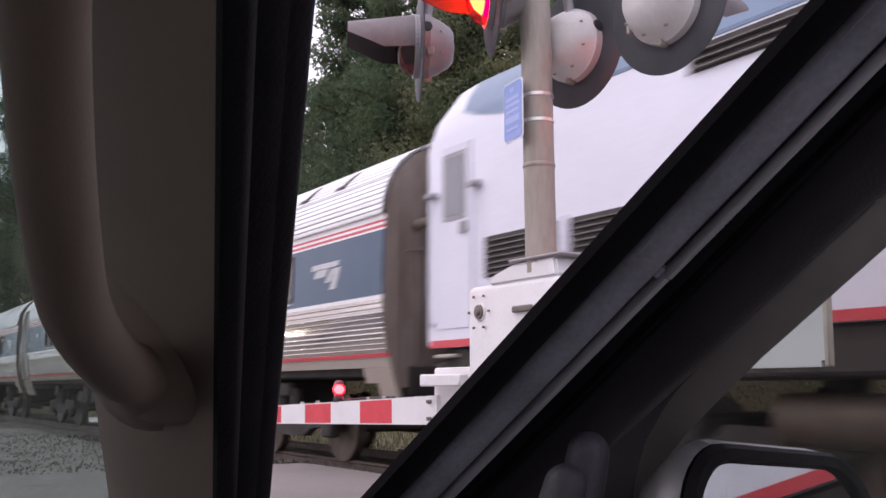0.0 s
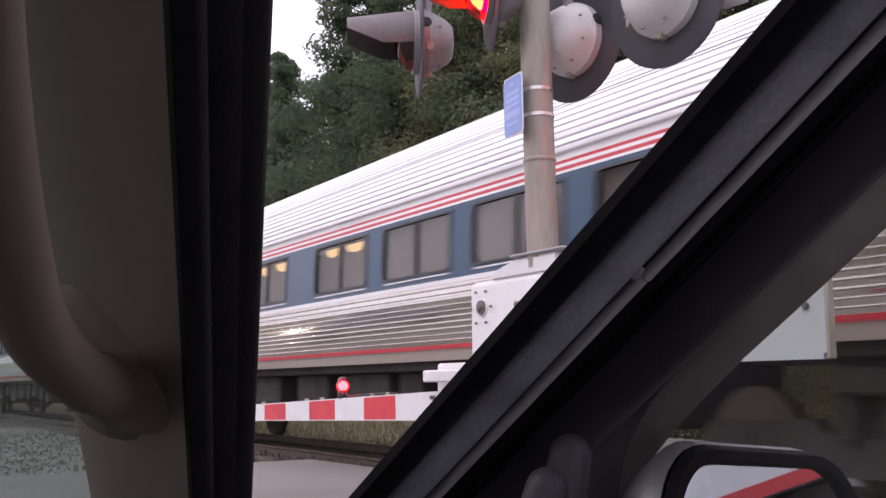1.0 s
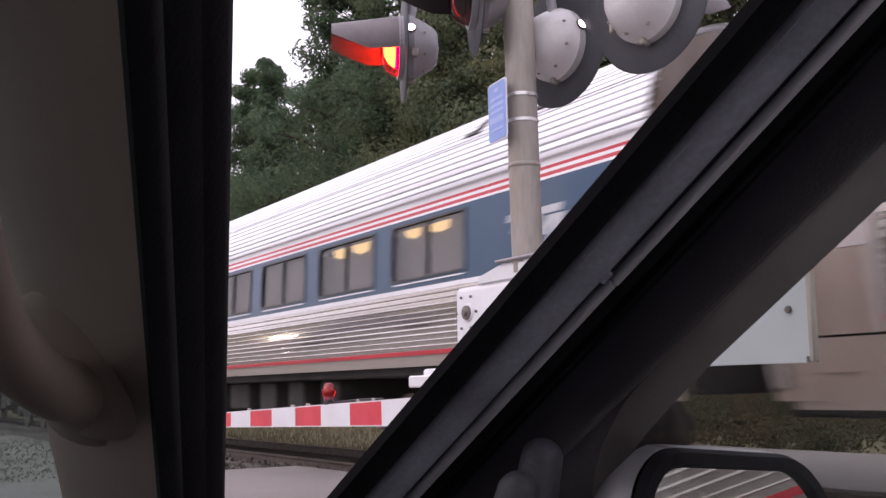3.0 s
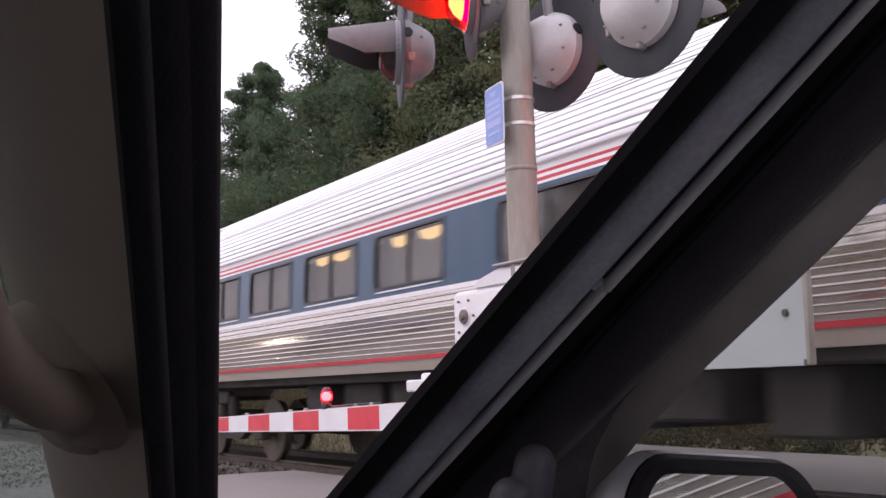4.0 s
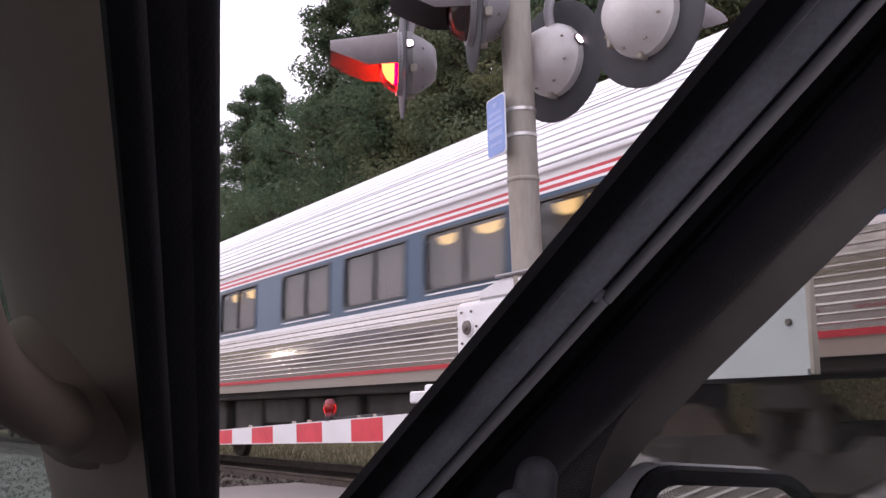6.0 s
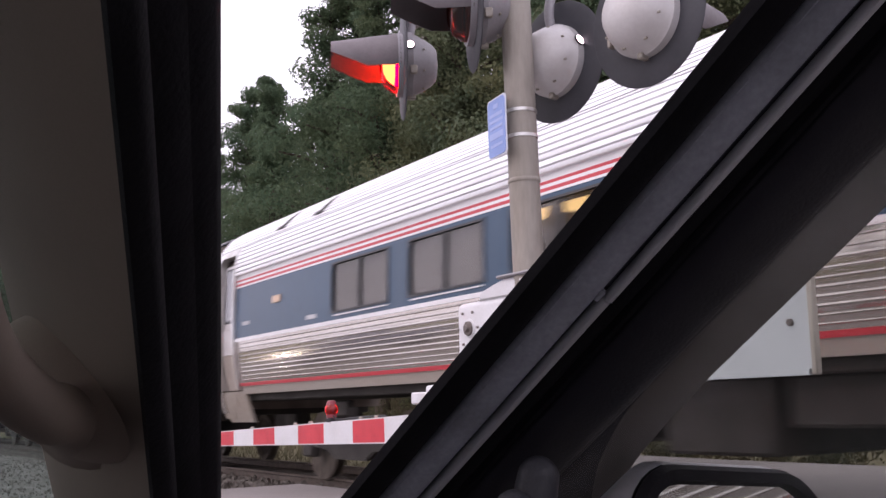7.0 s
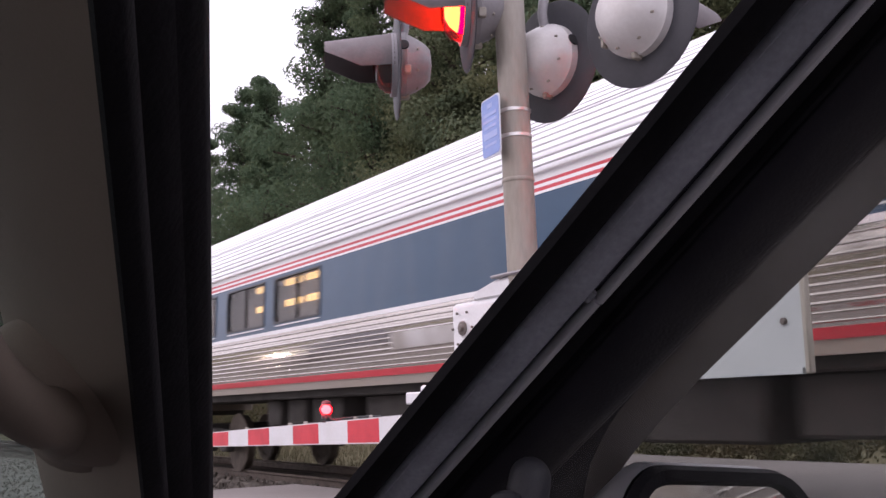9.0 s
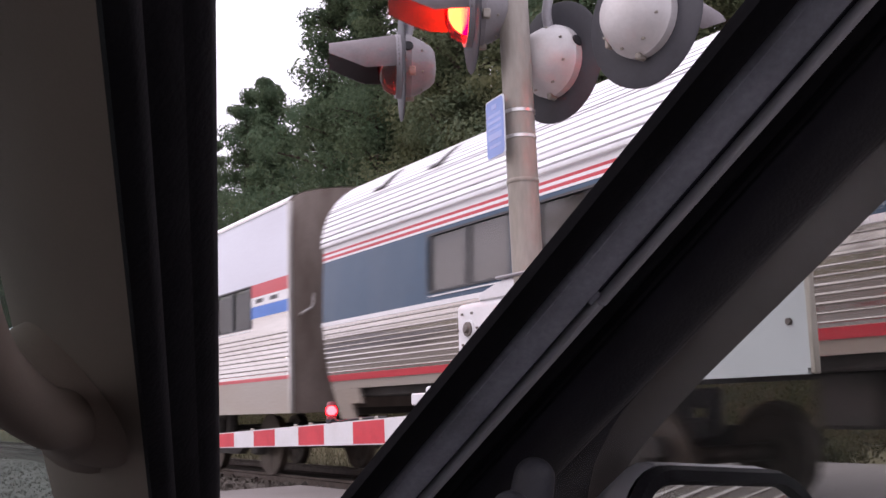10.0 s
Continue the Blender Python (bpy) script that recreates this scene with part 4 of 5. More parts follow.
mast = group_thing("signal_mast", "weathered grey steel crossing signal mast, slightly leaning", "signal mast")
a, b = mast_point(1.50), mast_point(3.7)
bm = bmesh.new()
turn = (b - a).to_track_quat("Z", "Y").to_matrix().to_4x4()
at = Matrix.Translation(a) @ turn
H = (b - a).length
tube(0.072, H, (0, 0, H / 2), segs=32, bm=bm, m=at)
part("pole", bm, GALV, mast)
part("pipe_joint", lathe([(0.0725, 0.487), (0.076, 0.492), (0.076, 0.504), (0.0725, 0.509)], 32, None, at), GALV, mast, "welded pipe joint")
for z in (0.697, 0.818):
    bm = lathe([(0.0735, z), (0.0765, z + 0.002), (0.0765, z + 0.016), (0.0735, z + 0.018)], 32, None, at)
    box((0.03, 0.02, 0.022), (0.03, -0.078, z + 0.009), 0.004, 1, m=at, bm=bm)
    part("band_clamp", bm, CLAMP, mast, "bright stainless band clamp")
cross_z = mast_point(3.12)
bm = tube(0.03, 2.1, (cross_z.x - 0.05, cross_z.y + 0.05, 3.12), "x", 16)
box((0.2, 0.2, 0.22), (cross_z.x, cross_z.y, 3.12), 0.03, 2, bm=bm)
part("crossarm", bm, GALV, mast, "horizontal crossarm carrying the lamps")


def facing(p, nx, ny):
    n = Vector((nx, ny, 0)).normalized()
    up = Vector((0, 0, 1))
    side = up.cross(n)
    m = Matrix((side, up, n)).transposed().to_4x4()
    m.translation = p
    return m


FLASHERS = []
PEEPS = []


def rounded(w, h, r, n=8):
    """The outline of a rounded rectangle from half sizes and a corner radius."""
    out = []
    for cx, cy, a0 in ((w - r, h - r, 0), (-w + r, h - r, 90), (-w + r, -h + r, 180), (w - r, -h + r, 270)):
        out += [(cx + r * math.cos(radians(a0 + 90 * k / n)), cy + r * math.sin(radians(a0 + 90 * k / n))) for k in range(n + 1)]
    return out


def flasher(p, n, label, front):
    """A round crossing lamp: black background disc, grey housing behind, hood and red lens before it, and the lit reflector that turns."""
    thing = group_thing("crossing_flasher", label, "crossing signal", "flashing crossing lamps", facing(p, *n))
    part("background", lathe([(0.16, 0.006), (0.292, 0.006), (0.300, 0.0), (0.292, -0.006), (0.16, -0.006)], 48), DISC_BLACK, thing, "dark round background disc")
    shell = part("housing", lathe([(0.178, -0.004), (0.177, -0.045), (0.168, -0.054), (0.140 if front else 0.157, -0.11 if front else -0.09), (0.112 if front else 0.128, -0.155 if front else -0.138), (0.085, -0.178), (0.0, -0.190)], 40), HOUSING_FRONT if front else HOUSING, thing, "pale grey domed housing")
    for k in range(8):
        c = Vector((0.15 * math.cos(k * 0.785 + 0.3), 0.15 * math.sin(k * 0.785 + 0.3), -0.104))
        part("clip", box((0.018, 0.010, 0.010), c, 0.002, 1), GALV, shell)
    part("latch", box((0.03, 0.03, 0.05), (0.0, -0.178, -0.04), 0.006, 1), GALV, shell)
    part("hinge", box((0.024, 0.05, 0.04), (0.160, -0.075, -0.045), 0.006, 1), GALV, shell)
    for side in (-1, 1):
        seat = pose(side * 0.168, 0.058, -0.026, 0, 90 * side, 0)
        seat = seat @ Matrix.Rotation(math.atan2(0.058, 0.168) * -1, 4, "X")
        part("peep_rim", lathe([(0.024, 0.0), (0.024, 0.007), (0.028, 0.007), (0.030, 0.0)], 20, None, seat), RUBBER, shell, "rim of the round side peep hole")
        bm = lathe([(0.0, 0.003), (0.0235, 0.003), (0.0235, -0.003), (0.0, -0.003)], 20)
        me = finish(bm, "peep_hole", 40)
        me.materials.append(RUBBER)
        me.materials.append(PEEP_ON)
        for poly in me.polygons:
            poly.material_index = 1 if poly.normal.z > 0.5 else 0
        eye = new("peep_hole", me)
        eye.parent = shell
        eye.matrix_basis = seat @ Matrix.Translation((0, 0, 0.004))
        tagged(eye, "turning peep hole insert, lit on one face")
        PEEPS.append((eye, len(FLASHERS), seat @ Matrix.Translation((0, 0, 0.004))))
    part("baffle", lathe([(0.137, 0.0), (0.137, 0.004), (0.176, 0.004), (0.176, 0.0), (0.137, 0.0)], 40), RUBBER, thing)
    rim = lathe([(0.155, 0.0), (0.172, 0.0), (0.172, 0.035), (0.155, 0.035)], 40)
    part("lens_rim", rim, HOUSING_DARK, thing)
    lens = part("lens", lathe([(0.155, 0.028), (0.148, 0.062), (0.122, 0.100), (0.07, 0.124), (0.0, 0.132)], 40), LENS, thing, "convex red lens")
    lens.visible_shadow = False
    bm = bmesh.new()
    grid = []
    angs = [radians(-16 + 212 * k / 40) for k in range(41)]
    for r, f in ((0.172, 0.0), (0.165, 1.0), (0.160, 1.0), (0.167, 0.0)):
        ring = []
        for t in angs:
            s = math.sin(t)
            reach = 0.035 + 0.335 * min(1.0, max(0.0, (s + 0.60) / 0.95)) ** 0.8
            k = r * (1 - 0.14 * f * reach / 0.37)
            ring.append(bm.verts.new((k * math.cos(t), k * s - 0.02 * f * (reach / 0.37), 0.02 + f * reach)))
        grid.append(ring)
    for p0, p1 in ((0, 1), (1, 2), (2, 3), (3, 0)):
        for k in range(40):
            bm.faces.new((grid[p0][k], grid[p0][k + 1], grid[p1][k + 1], grid[p1][k]))
    bm.faces.ensure_lookup_table()
    for f in bm.faces[80:120]:
        f.material_index = 1
    hood = part("hood", bm, HOOD_GREY, thing, "tapered dark grey hood, black inside")
    hood.data.materials.append(HOOD_LINING)
    bm = lathe([(0.0, 0.112), (0.045, 0.106), (0.082, 0.085), (0.108, 0.050), (0.118, 0.012), (0.134, 0.008), (0.134, -0.008), (0.0, -0.010)], 32)
    bm.faces.ensure_lookup_table()
    me = finish(bm, "reflector", 40)
    me.materials.append(RUBBER)
    me.materials.append(LAMP_ON)
    me.materials.append(LAMP_HOT)
    for poly in me.polygons:
        if poly.center.z > 0.0125:
            poly.material_index = 2 if poly.center.z > 0.06 else 1
    rot = new("reflector", me)
    rot.parent = thing
    tagged(rot, "lamp reflector, lit red on one face")
    stem = Vector((0, 0.33, -0.03))
    part("hanger", pipe([(0, 0.17, -0.04), (0, 0.24, -0.05), stem], 0.024, 12), HOUSING_DARK, thing)
    FLASHERS.append(rot)
    return thing


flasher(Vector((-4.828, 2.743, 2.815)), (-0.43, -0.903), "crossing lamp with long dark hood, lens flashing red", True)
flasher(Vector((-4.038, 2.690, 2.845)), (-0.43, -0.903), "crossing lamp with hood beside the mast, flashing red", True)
flasher(Vector((-3.935, 3.104, 2.618)), (-0.14, 0.987), "rear of crossing lamp with pale domed housing", False)
flasher(Vector((-3.188, 2.994, 2.569)), (-0.14, 0.987), "rear of outer crossing lamp with pale domed housing", False)

# small blue notice strapped to the mast
sp = Vector((-3.955, 2.745, 2.255))
notice = group_thing("blue_notice", "small pale blue crossing notice strapped to the mast", "sign", "", facing(sp, -0.14, -0.99))
for name, w, h, z, mat in (("plate", 0.095, 0.143, 0.0, SIGN_WHITE), ("face", 0.087, 0.135, 0.003, SIGN_BLUE)):
    part(name, sweep(rounded(w, h, 0.022), [((0, 0, z - 0.002), (1, 0, 0), (0, 1, 0)), ((0, 0, z + 0.002), (1, 0, 0), (0, 1, 0))]), mat, notice)
for k, (y, w, h) in enumerate(((0.10, 0.05, 0.022), (0.06, 0.13, 0.016), (0.03, 0.14, 0.014), (0.0, 0.13, 0.014), (-0.04, 0.14, 0.03), (-0.085, 0.12, 0.014))):
    part("lettering_bar", box((w, h, 0.002), (0, y, 0.0055)), SIGN_PALE, notice, "white lettering bar")

# ---- gate ----
gate = group_thing("crossing_gate", "lowered white crossing gate with red bands and mechanism", "crossing gate")
body = box((0.74, 0.40, 0.81), (-4.055, 2.987, 1.068), 0.03, 3)
part("mechanism_case", body, GATE_WHITE, gate, "white steel mechanism case")
bm = sweep([(-4.24, 1.465), (-4.22, 1.512), (-4.04, 1.552), (-3.72, 1.556), (-3.70, 1.465)], [((0, 2.79, 0), (1, 0, 0), (0, 0, 1)), ((0, 3.16, 0), (1, 0, 0), (0, 0, 1))])
bmesh.ops.bevel(bm, geom=bm.edges[:], offset=0.012, segments=2, affect="EDGES")
part("case_lid", bm, GATE_WHITE, gate, "raised white lid")
part("lid_lip", box((0.40, 0.40, 0.014), (-3.86, 2.975, 1.563), 0.006, 1), HOUSING_DARK, gate)
plate = part("shaft_plate", lathe([(0.0, 0.004), (0.042, 0.004), (0.045, 0.002), (0.045, -0.01)], 40, None, pose(-4.307, 2.785, 1.345, 90, 0, 0)), GATE_WHITE, gate)
part("shaft", lathe([(0.0, 0.022), (0.014, 0.022), (0.018, 0.018), (0.019, 0.010), (0.034, 0.009), (0.036, 0.0)], 24, None, pose(-4.307, 2.78, 1.345, 90, 0, 0)), BOLT, plate, "dark shaft end")
for k in range(6):
    t = radians(60 * k)
    part("bolt", lathe([(0, 0.010), (0.005, 0.010), (0.0070, 0.008), (0.0070, 0.0)], 6, None, pose(-4.307 + 0.086 * math.cos(t), 2.78, 1.345 + 0.086 * math.sin(t), 90, 0, 0)), BOLT, plate)
part("case_latch", box((0.15, 0.02, 0.03), (-3.945, 2.776, 1.338), 0.006, 1), BOLT, gate, "dark latch slot")
# arm, counted outward from its root, dropping slightly
droop = radians(1.76)
arm_dir, arm_up = Vector((-math.cos(droop), 0, -math.sin(droop))), Vector((-math.sin(droop), 0, math.cos(droop)))
root = Vector((-5.374, ARM_Y, 0.8515))


def arm_piece(x0, x1, bm=None, proud=0.0, margin=0.0):
    """A length of the tapered arm between two distances from the inner red band's near end."""
    bm = bm or bmesh.new()
    st = []
    for s in (x0, x1):
        h = 0.074 - 0.0062 * s - margin
        st.append((root + arm_dir * s, Vector((0, 0.019 + proud, 0)), arm_up * h))
    return sweep([(-1, -1), (1, -1), (1, 1), (-1, 1)], st, bm)


part("arm", arm_piece(-0.50, 7.5), GATE_WHITE, gate, "long tapered white arm")
for k in range(9):
    part("red_band", arm_piece(0.0 + 0.814 * k, 0.400 + 0.814 * k, None, 0.0015, 0.007), RED_SHEET, gate, "red reflective band")
bm = bmesh.new()
for dz in (-0.045, 0.045):
    tube(0.011, 0.05, (root - arm_dir * 0.44 + arm_up * dz - Vector((0, 0.02, 0))), "y", 8, bm=bm)
part("arm_bolts", bm, BOLT, gate)
part("arm_bracket", box((0.50, 0.05, 0.34), (-4.70, 2.93, 0.92), 0.015, 2), GATE_WHITE, gate, "white arm clamp bracket")
part("bracket_tab", box((0.40, 0.06, 0.063), (-4.74, 2.84, 1.022), 0.008, 1), GATE_WHITE, gate)
for s in (0.12, 0.32, 1.05, 1.30, 2.1):
    h = 0.074 - 0.0062 * s
    part("arm_clip", box((0.04, 0.02, 0.018), root + arm_dir * s + arm_up * (h + 0.006), 0.004, 1), GALV, gate)
part("lamp_cable", pipe([root + arm_dir * s + arm_up * (0.076 - 0.0062 * s + z) for s, z in ((0.0, 0.004), (0.3, 0.010), (0.62, 0.008), (0.68, 0.02), (0.75, 0.06))], 0.006, 6), RUBBER, gate)
part("lever_bar", box((1.5, 0.03, 0.10), (-3.35, 2.97, 1.22), 0.008, 1), GATE_WHITE, gate, "counterweight lever")
weight = part("counterweight", box((0.60, 0.022, 0.50), (-2.71, 2.921, 1.30), 0.0), WEIGHT, gate, "white counterweight plate")
bm = bmesh.new()
bm.from_mesh(weight.data)
corner = [e for e in bm.edges if abs(e.verts[0].co.y - e.verts[1].co.y) > 0.015]
bmesh.ops.bevel(bm, geom=corner, offset=0.02, segments=4, affect="EDGES")
bm.to_mesh(weight.data)
bm.free()
part("weight_edge", box((0.024, 0.03, 0.500), (-2.409, 2.925, 1.300), 0.005, 1), GATE_EDGE, gate, "tan edge strip")
part("weight_bolt", lathe([(0, 0.012), (0.011, 0.012), (0.014, 0.008), (0.014, 0.0)], 6, None, pose(-2.49, 2.91, 1.23, 90, 0, 0)), BOLT, gate)
part("pedestal", tube(0.11, 0.9, (-4.0, 3.0, 0.30), segs=24), GALV, gate)
part("base_plate", box((0.5, 0.5, 0.06), (-4.0, 3.0, -0.09), 0.01, 1), GALV, gate)

GATE_LAMPS = []
for s in (0.735, 4.0):
    p = root + arm_dir * s + arm_up * (0.074 - 0.0062 * s)
    lamp = group_thing("gate_lamp", "small red gate arm lamp on top of the arm", "gate lamp", "lamps on the gate arm", Matrix.Translation(p))
    part("foot", box((0.07, 0.05, 0.03), (0, 0, 0.012), 0.006, 1), RUBBER, lamp)
    part("cap", lathe([(0.0, 0.135), (0.02, 0.132), (0.03, 0.12), (0.032, 0.105)], 20), LAMP_RED, lamp, "red lamp cap")
    part("collar", lathe([(0.02, 0.02), (0.032, 0.028), (0.032, 0.045), (0.03, 0.05)], 20), LAMP_RED, lamp)
    glass = part("lens", lathe([(0.031, 0.044), (0.042, 0.056), (0.045, 0.076), (0.042, 0.096), (0.031, 0.108)], 20), LENS, lamp, "red lens")
    glass.visible_shadow = False
    bm = bmesh.new()
    bmesh.ops.create_uvsphere(bm, u_segments=32, v_segments=20, radius=0.039)
    me = finish(bm, "lamp_insert", 60)
    for mat in (LAMP_RED, GATE_ON, GATE_RED):
        me.materials.append(mat)
    for poly in me.polygons:
        if poly.normal.y < -0.15:
            poly.material_index = 1 if poly.normal.y < -0.60 else 2
    ins = new("lamp_insert", me)
    ins.parent = lamp
    ins.location = (0, 0, 0.076)
    tagged(ins, "turning insert, lit red on one side")
    GATE_LAMPS.append(ins)

# ---- the car from which the crossing is seen ----
car = group_thing("parked_car", "car cabin with beige pillar trim and an open passenger door", "car")
E_DIR = Vector((-0.784, 0.280, -0.554)).normalized()
Q_DIR = Vector((-0.260, 0.650, 0.710))
Q_DIR = (Q_DIR - E_DIR * Q_DIR.dot(E_DIR)).normalized()
P_DIR = Vector((-0.57, -0.70, 0.43))
P_DIR = (P_DIR - E_DIR * P_DIR.dot(E_DIR) - Q_DIR * P_DIR.dot(Q_DIR)).normalized()
PIL = Vector((-0.450, 0.153, 1.024))


def pillar_bar(name, prof, mat, label="", s0=-0.34, s1=0.40):
    return part(name, sweep(prof, [(PIL + E_DIR * s, Q_DIR, P_DIR) for s in (s0, s1)]), mat, car, label, 50)


pillar_bar("pillar_trim", [(0.001, 0.0), (0.003, 0.012), (0.006, 0.03), (0.011, 0.05), (0.021, 0.076), (0.034, 0.097), (0.064, 0.095), (0.056, 0.05), (0.045, 0.025), (0.03, 0.0)], BEIGE, "matte beige windscreen pillar trim")
seal = [(0.0, -0.001), (0.006, -0.005), (0.013, -0.004), (0.018, 0.0), (0.024, -0.003), (0.032, -0.004), (0.038, 0.002), (0.043, 0.0), (0.050, -0.002), (0.058, 0.001), (0.0597, 0.006), (0.055, 0.014), (0.040, 0.02), (0.02, 0.02), (0.004, 0.008)]
pillar_bar("door_seal", seal, BLACK_TRIM, "black rubber door seal")
pillar_bar("pillar_flange", [(0.0405, 0.012), (0.058, 0.010), (0.0622, 0.03), (0.050, 0.06), (0.036, 0.03)], NAVY_PAINT, "dark painted pillar flange")
# grab handle on the pillar
C0 = Vector((-0.112, 0.038, 0.975))
pts = [(-0.383, 0.081, 1.112), (-0.429, 0.091, 1.080), (-0.485, 0.108, 1.035), (-0.527, 0.125, 1.003), (-0.551, 0.146, 0.981), (-0.563, 0.170, 0.978), (-0.572, 0.190, 0.983)]
pts = [C0 + (Vector(p) - C0) * k for p, k in zip(pts, (0.74, 0.75, 0.77, 0.82, 0.90, 0.97, 1.02))]
pts = pts[:4] + [Vector(p) for p in ((-0.5197, 0.1397, 0.9825), (-0.5472, 0.1531, 0.9828), (-0.5702, 0.1638, 0.9835), (-0.5932, 0.1743, 0.9848))]
part("grab_handle", pipe(pts, lambda t: 0.0098 + 0.0062 * t * t + 0.013 * max(0.0, (t - 0.62) / 0.38) ** 1.5, 24), BEIGE, car, "curved beige grab handle")

bm = bmesh.new()
bmesh.ops.create_uvsphere(bm, u_segments=40, v_segments=24, radius=1.0)
lie = Matrix((E_DIR * 0.040, P_DIR * 0.040, Q_DIR * 0.023)).transposed().to_4x4()
lie.translation = PIL + E_DIR * 0.112 + P_DIR * 0.046 + Q_DIR * 0.014
bmesh.ops.transform(bm, matrix=lie, verts=bm.verts)
part("handle_foot", bm, BEIGE, car, "swelling foot of the grab handle", 80)

D_DIR = Vector((0.792, 0.143, 0.593)).normalized()
A0 = Vector((-0.5265, 0.3700, 1.0372))
W_DIR = Vector((0.013, 0.120, -0.046))
W_DIR = (W_DIR - D_DIR * W_DIR.dot(D_DIR)).normalized()
B_DIR = D_DIR.cross(W_DIR).normalized()
if B_DIR.dot(Vector((-0.7, 0.7, 0))) < 0:
    B_DIR = -B_DIR
door = part("passenger_door", sweep([(-0.002, 0.004), (0.001, -0.001), (0.010, -0.002), (0.016, 0.000), (0.019, 0.005), (0.019, 0.012), (0.004, 0.012)], [(A0 + D_DIR * s, W_DIR, B_DIR) for s in (-0.55, 0.75)]), BLACK_TRIM, car, "open door with dark window frame", 50)


def door_bar(name, prof, mat, label="", s0=-0.55, s1=0.75):
    return part(name, sweep(prof, [(A0 + D_DIR * s, W_DIR, B_DIR) for s in (s0, s1)]), mat, door, label, 50)


door_bar("frame_paint", [(0.0192, 0.006), (0.022, 0.0035), (0.0225, 0.003), (0.0235, 0.0034), (0.026, 0.0015), (0.031, 0.001), (0.0372, 0.0014), (0.0378, 0.012), (0.0192, 0.012)], FRAME_PAINT, "navy door frame paint, sky reflection in its colour")
door_bar("frame_groove", [(0.0379, 0.008), (0.052, 0.008), (0.052, 0.013), (0.0379, 0.013)], GROOVE, "dark groove beside the flange")
SEAM = 0.018
door_bar("frame_flange", [(0.0425, 0.0004), (0.0435, -0.0008), (0.0458, -0.0006), (0.0468, 0.002), (0.0470, 0.0078), (0.0435, 0.0078)], FLANGE, "frame flange edge with its highlight in the colour", SEAM, 0.75)
door_bar("frame_flange", [(0.0412, 0.0004), (0.0422, -0.0010), (0.0450, -0.0008), (0.0462, 0.002), (0.0465, 0.0078), (0.0422, 0.0078)], FLANGE, "frame flange edge with its highlight in the colour", -0.55, SEAM - 0.001)
door_bar("weld_seam", [(0.0375, 0.0016), (0.0385, 0.0010), (0.0402, 0.0012), (0.0412, 0.004), (0.0380, 0.006)], FRAME_PAINT, "lump of the frame's weld seam", SEAM - 0.004, SEAM + 0.003)
door_bar("inner_seal", [(0.0475, 0.012), (0.050, 0.007), (0.056, 0.006), (0.0600, 0.009), (0.0618, 0.005), (0.0642, 0.005), (0.0652, 0.010), (0.0652, 0.02), (0.0475, 0.022)], BLACK_TRIM, "black inner seal")
door_bar("inner_frame", [(0.0655, 0.008), (0.070, 0.003), (0.080, 0.002), (0.098, 0.004), (0.106, 0.007), (0.1092, 0.010), (0.109, 0.024), (0.0655, 0.024)], SOFT_TRIM, "charcoal inner window frame")
channel_outline = [(0.75, 0.1095), (0.75, 0.143), (-0.01, 0.1435), (-0.054, 0.146), (-0.081, 0.1487), (-0.106, 0.153), (-0.16, 0.166), (-0.16, 0.12), (-0.06, 0.1095)]
part("window_channel", sweep(channel_outline, [(A0 + B_DIR * k, D_DIR, W_DIR) for k in (0.0195, 0.0225)]), CHANNEL, door, "brown-grey window channel, glass haze in its colour")
H_DIR = Vector((D_DIR.x, D_DIR.y, 0)).normalized()
g0 = A0 + W_DIR * 0.090 + B_DIR * 0.026
bm = bmesh.new()
quad = [g0 - D_DIR * 0.55, g0 + D_DIR * 0.75, g0 + D_DIR * 0.75 + H_DIR * 0.9, g0 - D_DIR * 0.55 + H_DIR * 1.6]
n_out = Vector((-H_DIR.y, H_DIR.x, 0))
lo = [bm.verts.new(q) for q in quad]
hi = [bm.verts.new(q + n_out * 0.004) for q in quad]
bm.faces.new(lo)
bm.faces.new(hi)
for k in range(4):
    bm.faces.new((lo[k], lo[(k + 1) % 4], hi[(k + 1) % 4], hi[k]))
pane = part("window_glass", bm, WINDOW, door, "clear door glass")
pane.visible_shadow = False
# corner cover with two rounded lobes by the mirror
for tip, tail in (((-0.5794, 0.4197, 0.9513), (-0.5824, 0.411, 0.9089)), ((-0.577, 0.402, 0.9338), (-0.5799, 0.3931, 0.9012))):
    a, b = Vector(tip), Vector(tail)
    rad, length = 0.0120, (b - a).length
    cap = [(rad * math.sin(radians(9 * k)), length - rad + rad * math.cos(radians(9 * k))) for k in range(11)]
    way = Matrix.Translation(b) @ (a - b).to_track_quat("Z", "Y").to_matrix().to_4x4()
    part("corner_lobe", lathe([(max(p, 0.0), z) for p, z in cap] + [(rad * 1.12, 0.0)], 24, None, way), LOBE, door, "rounded charcoal corner rubber")
corner = [(0.01, 0.1085), (-0.03, 0.109), (-0.048, 0.110), (-0.062, 0.1125), (-0.08, 0.118), (-0.095, 0.123), (-0.114, 0.133), (-0.129, 0.142), (-0.146, 0.1535), (-0.20, 0.19), (-0.55, 0.40), (-0.55, 0.08), (0.01, 0.08)]
bm = sweep(corner, [(A0 + B_DIR * k, D_DIR, W_DIR) for k in (0.0095, 0.032)])
part("mirror_sail", bm, SOFT_TRIM, door, "charcoal corner panel")
bm = bmesh.new()
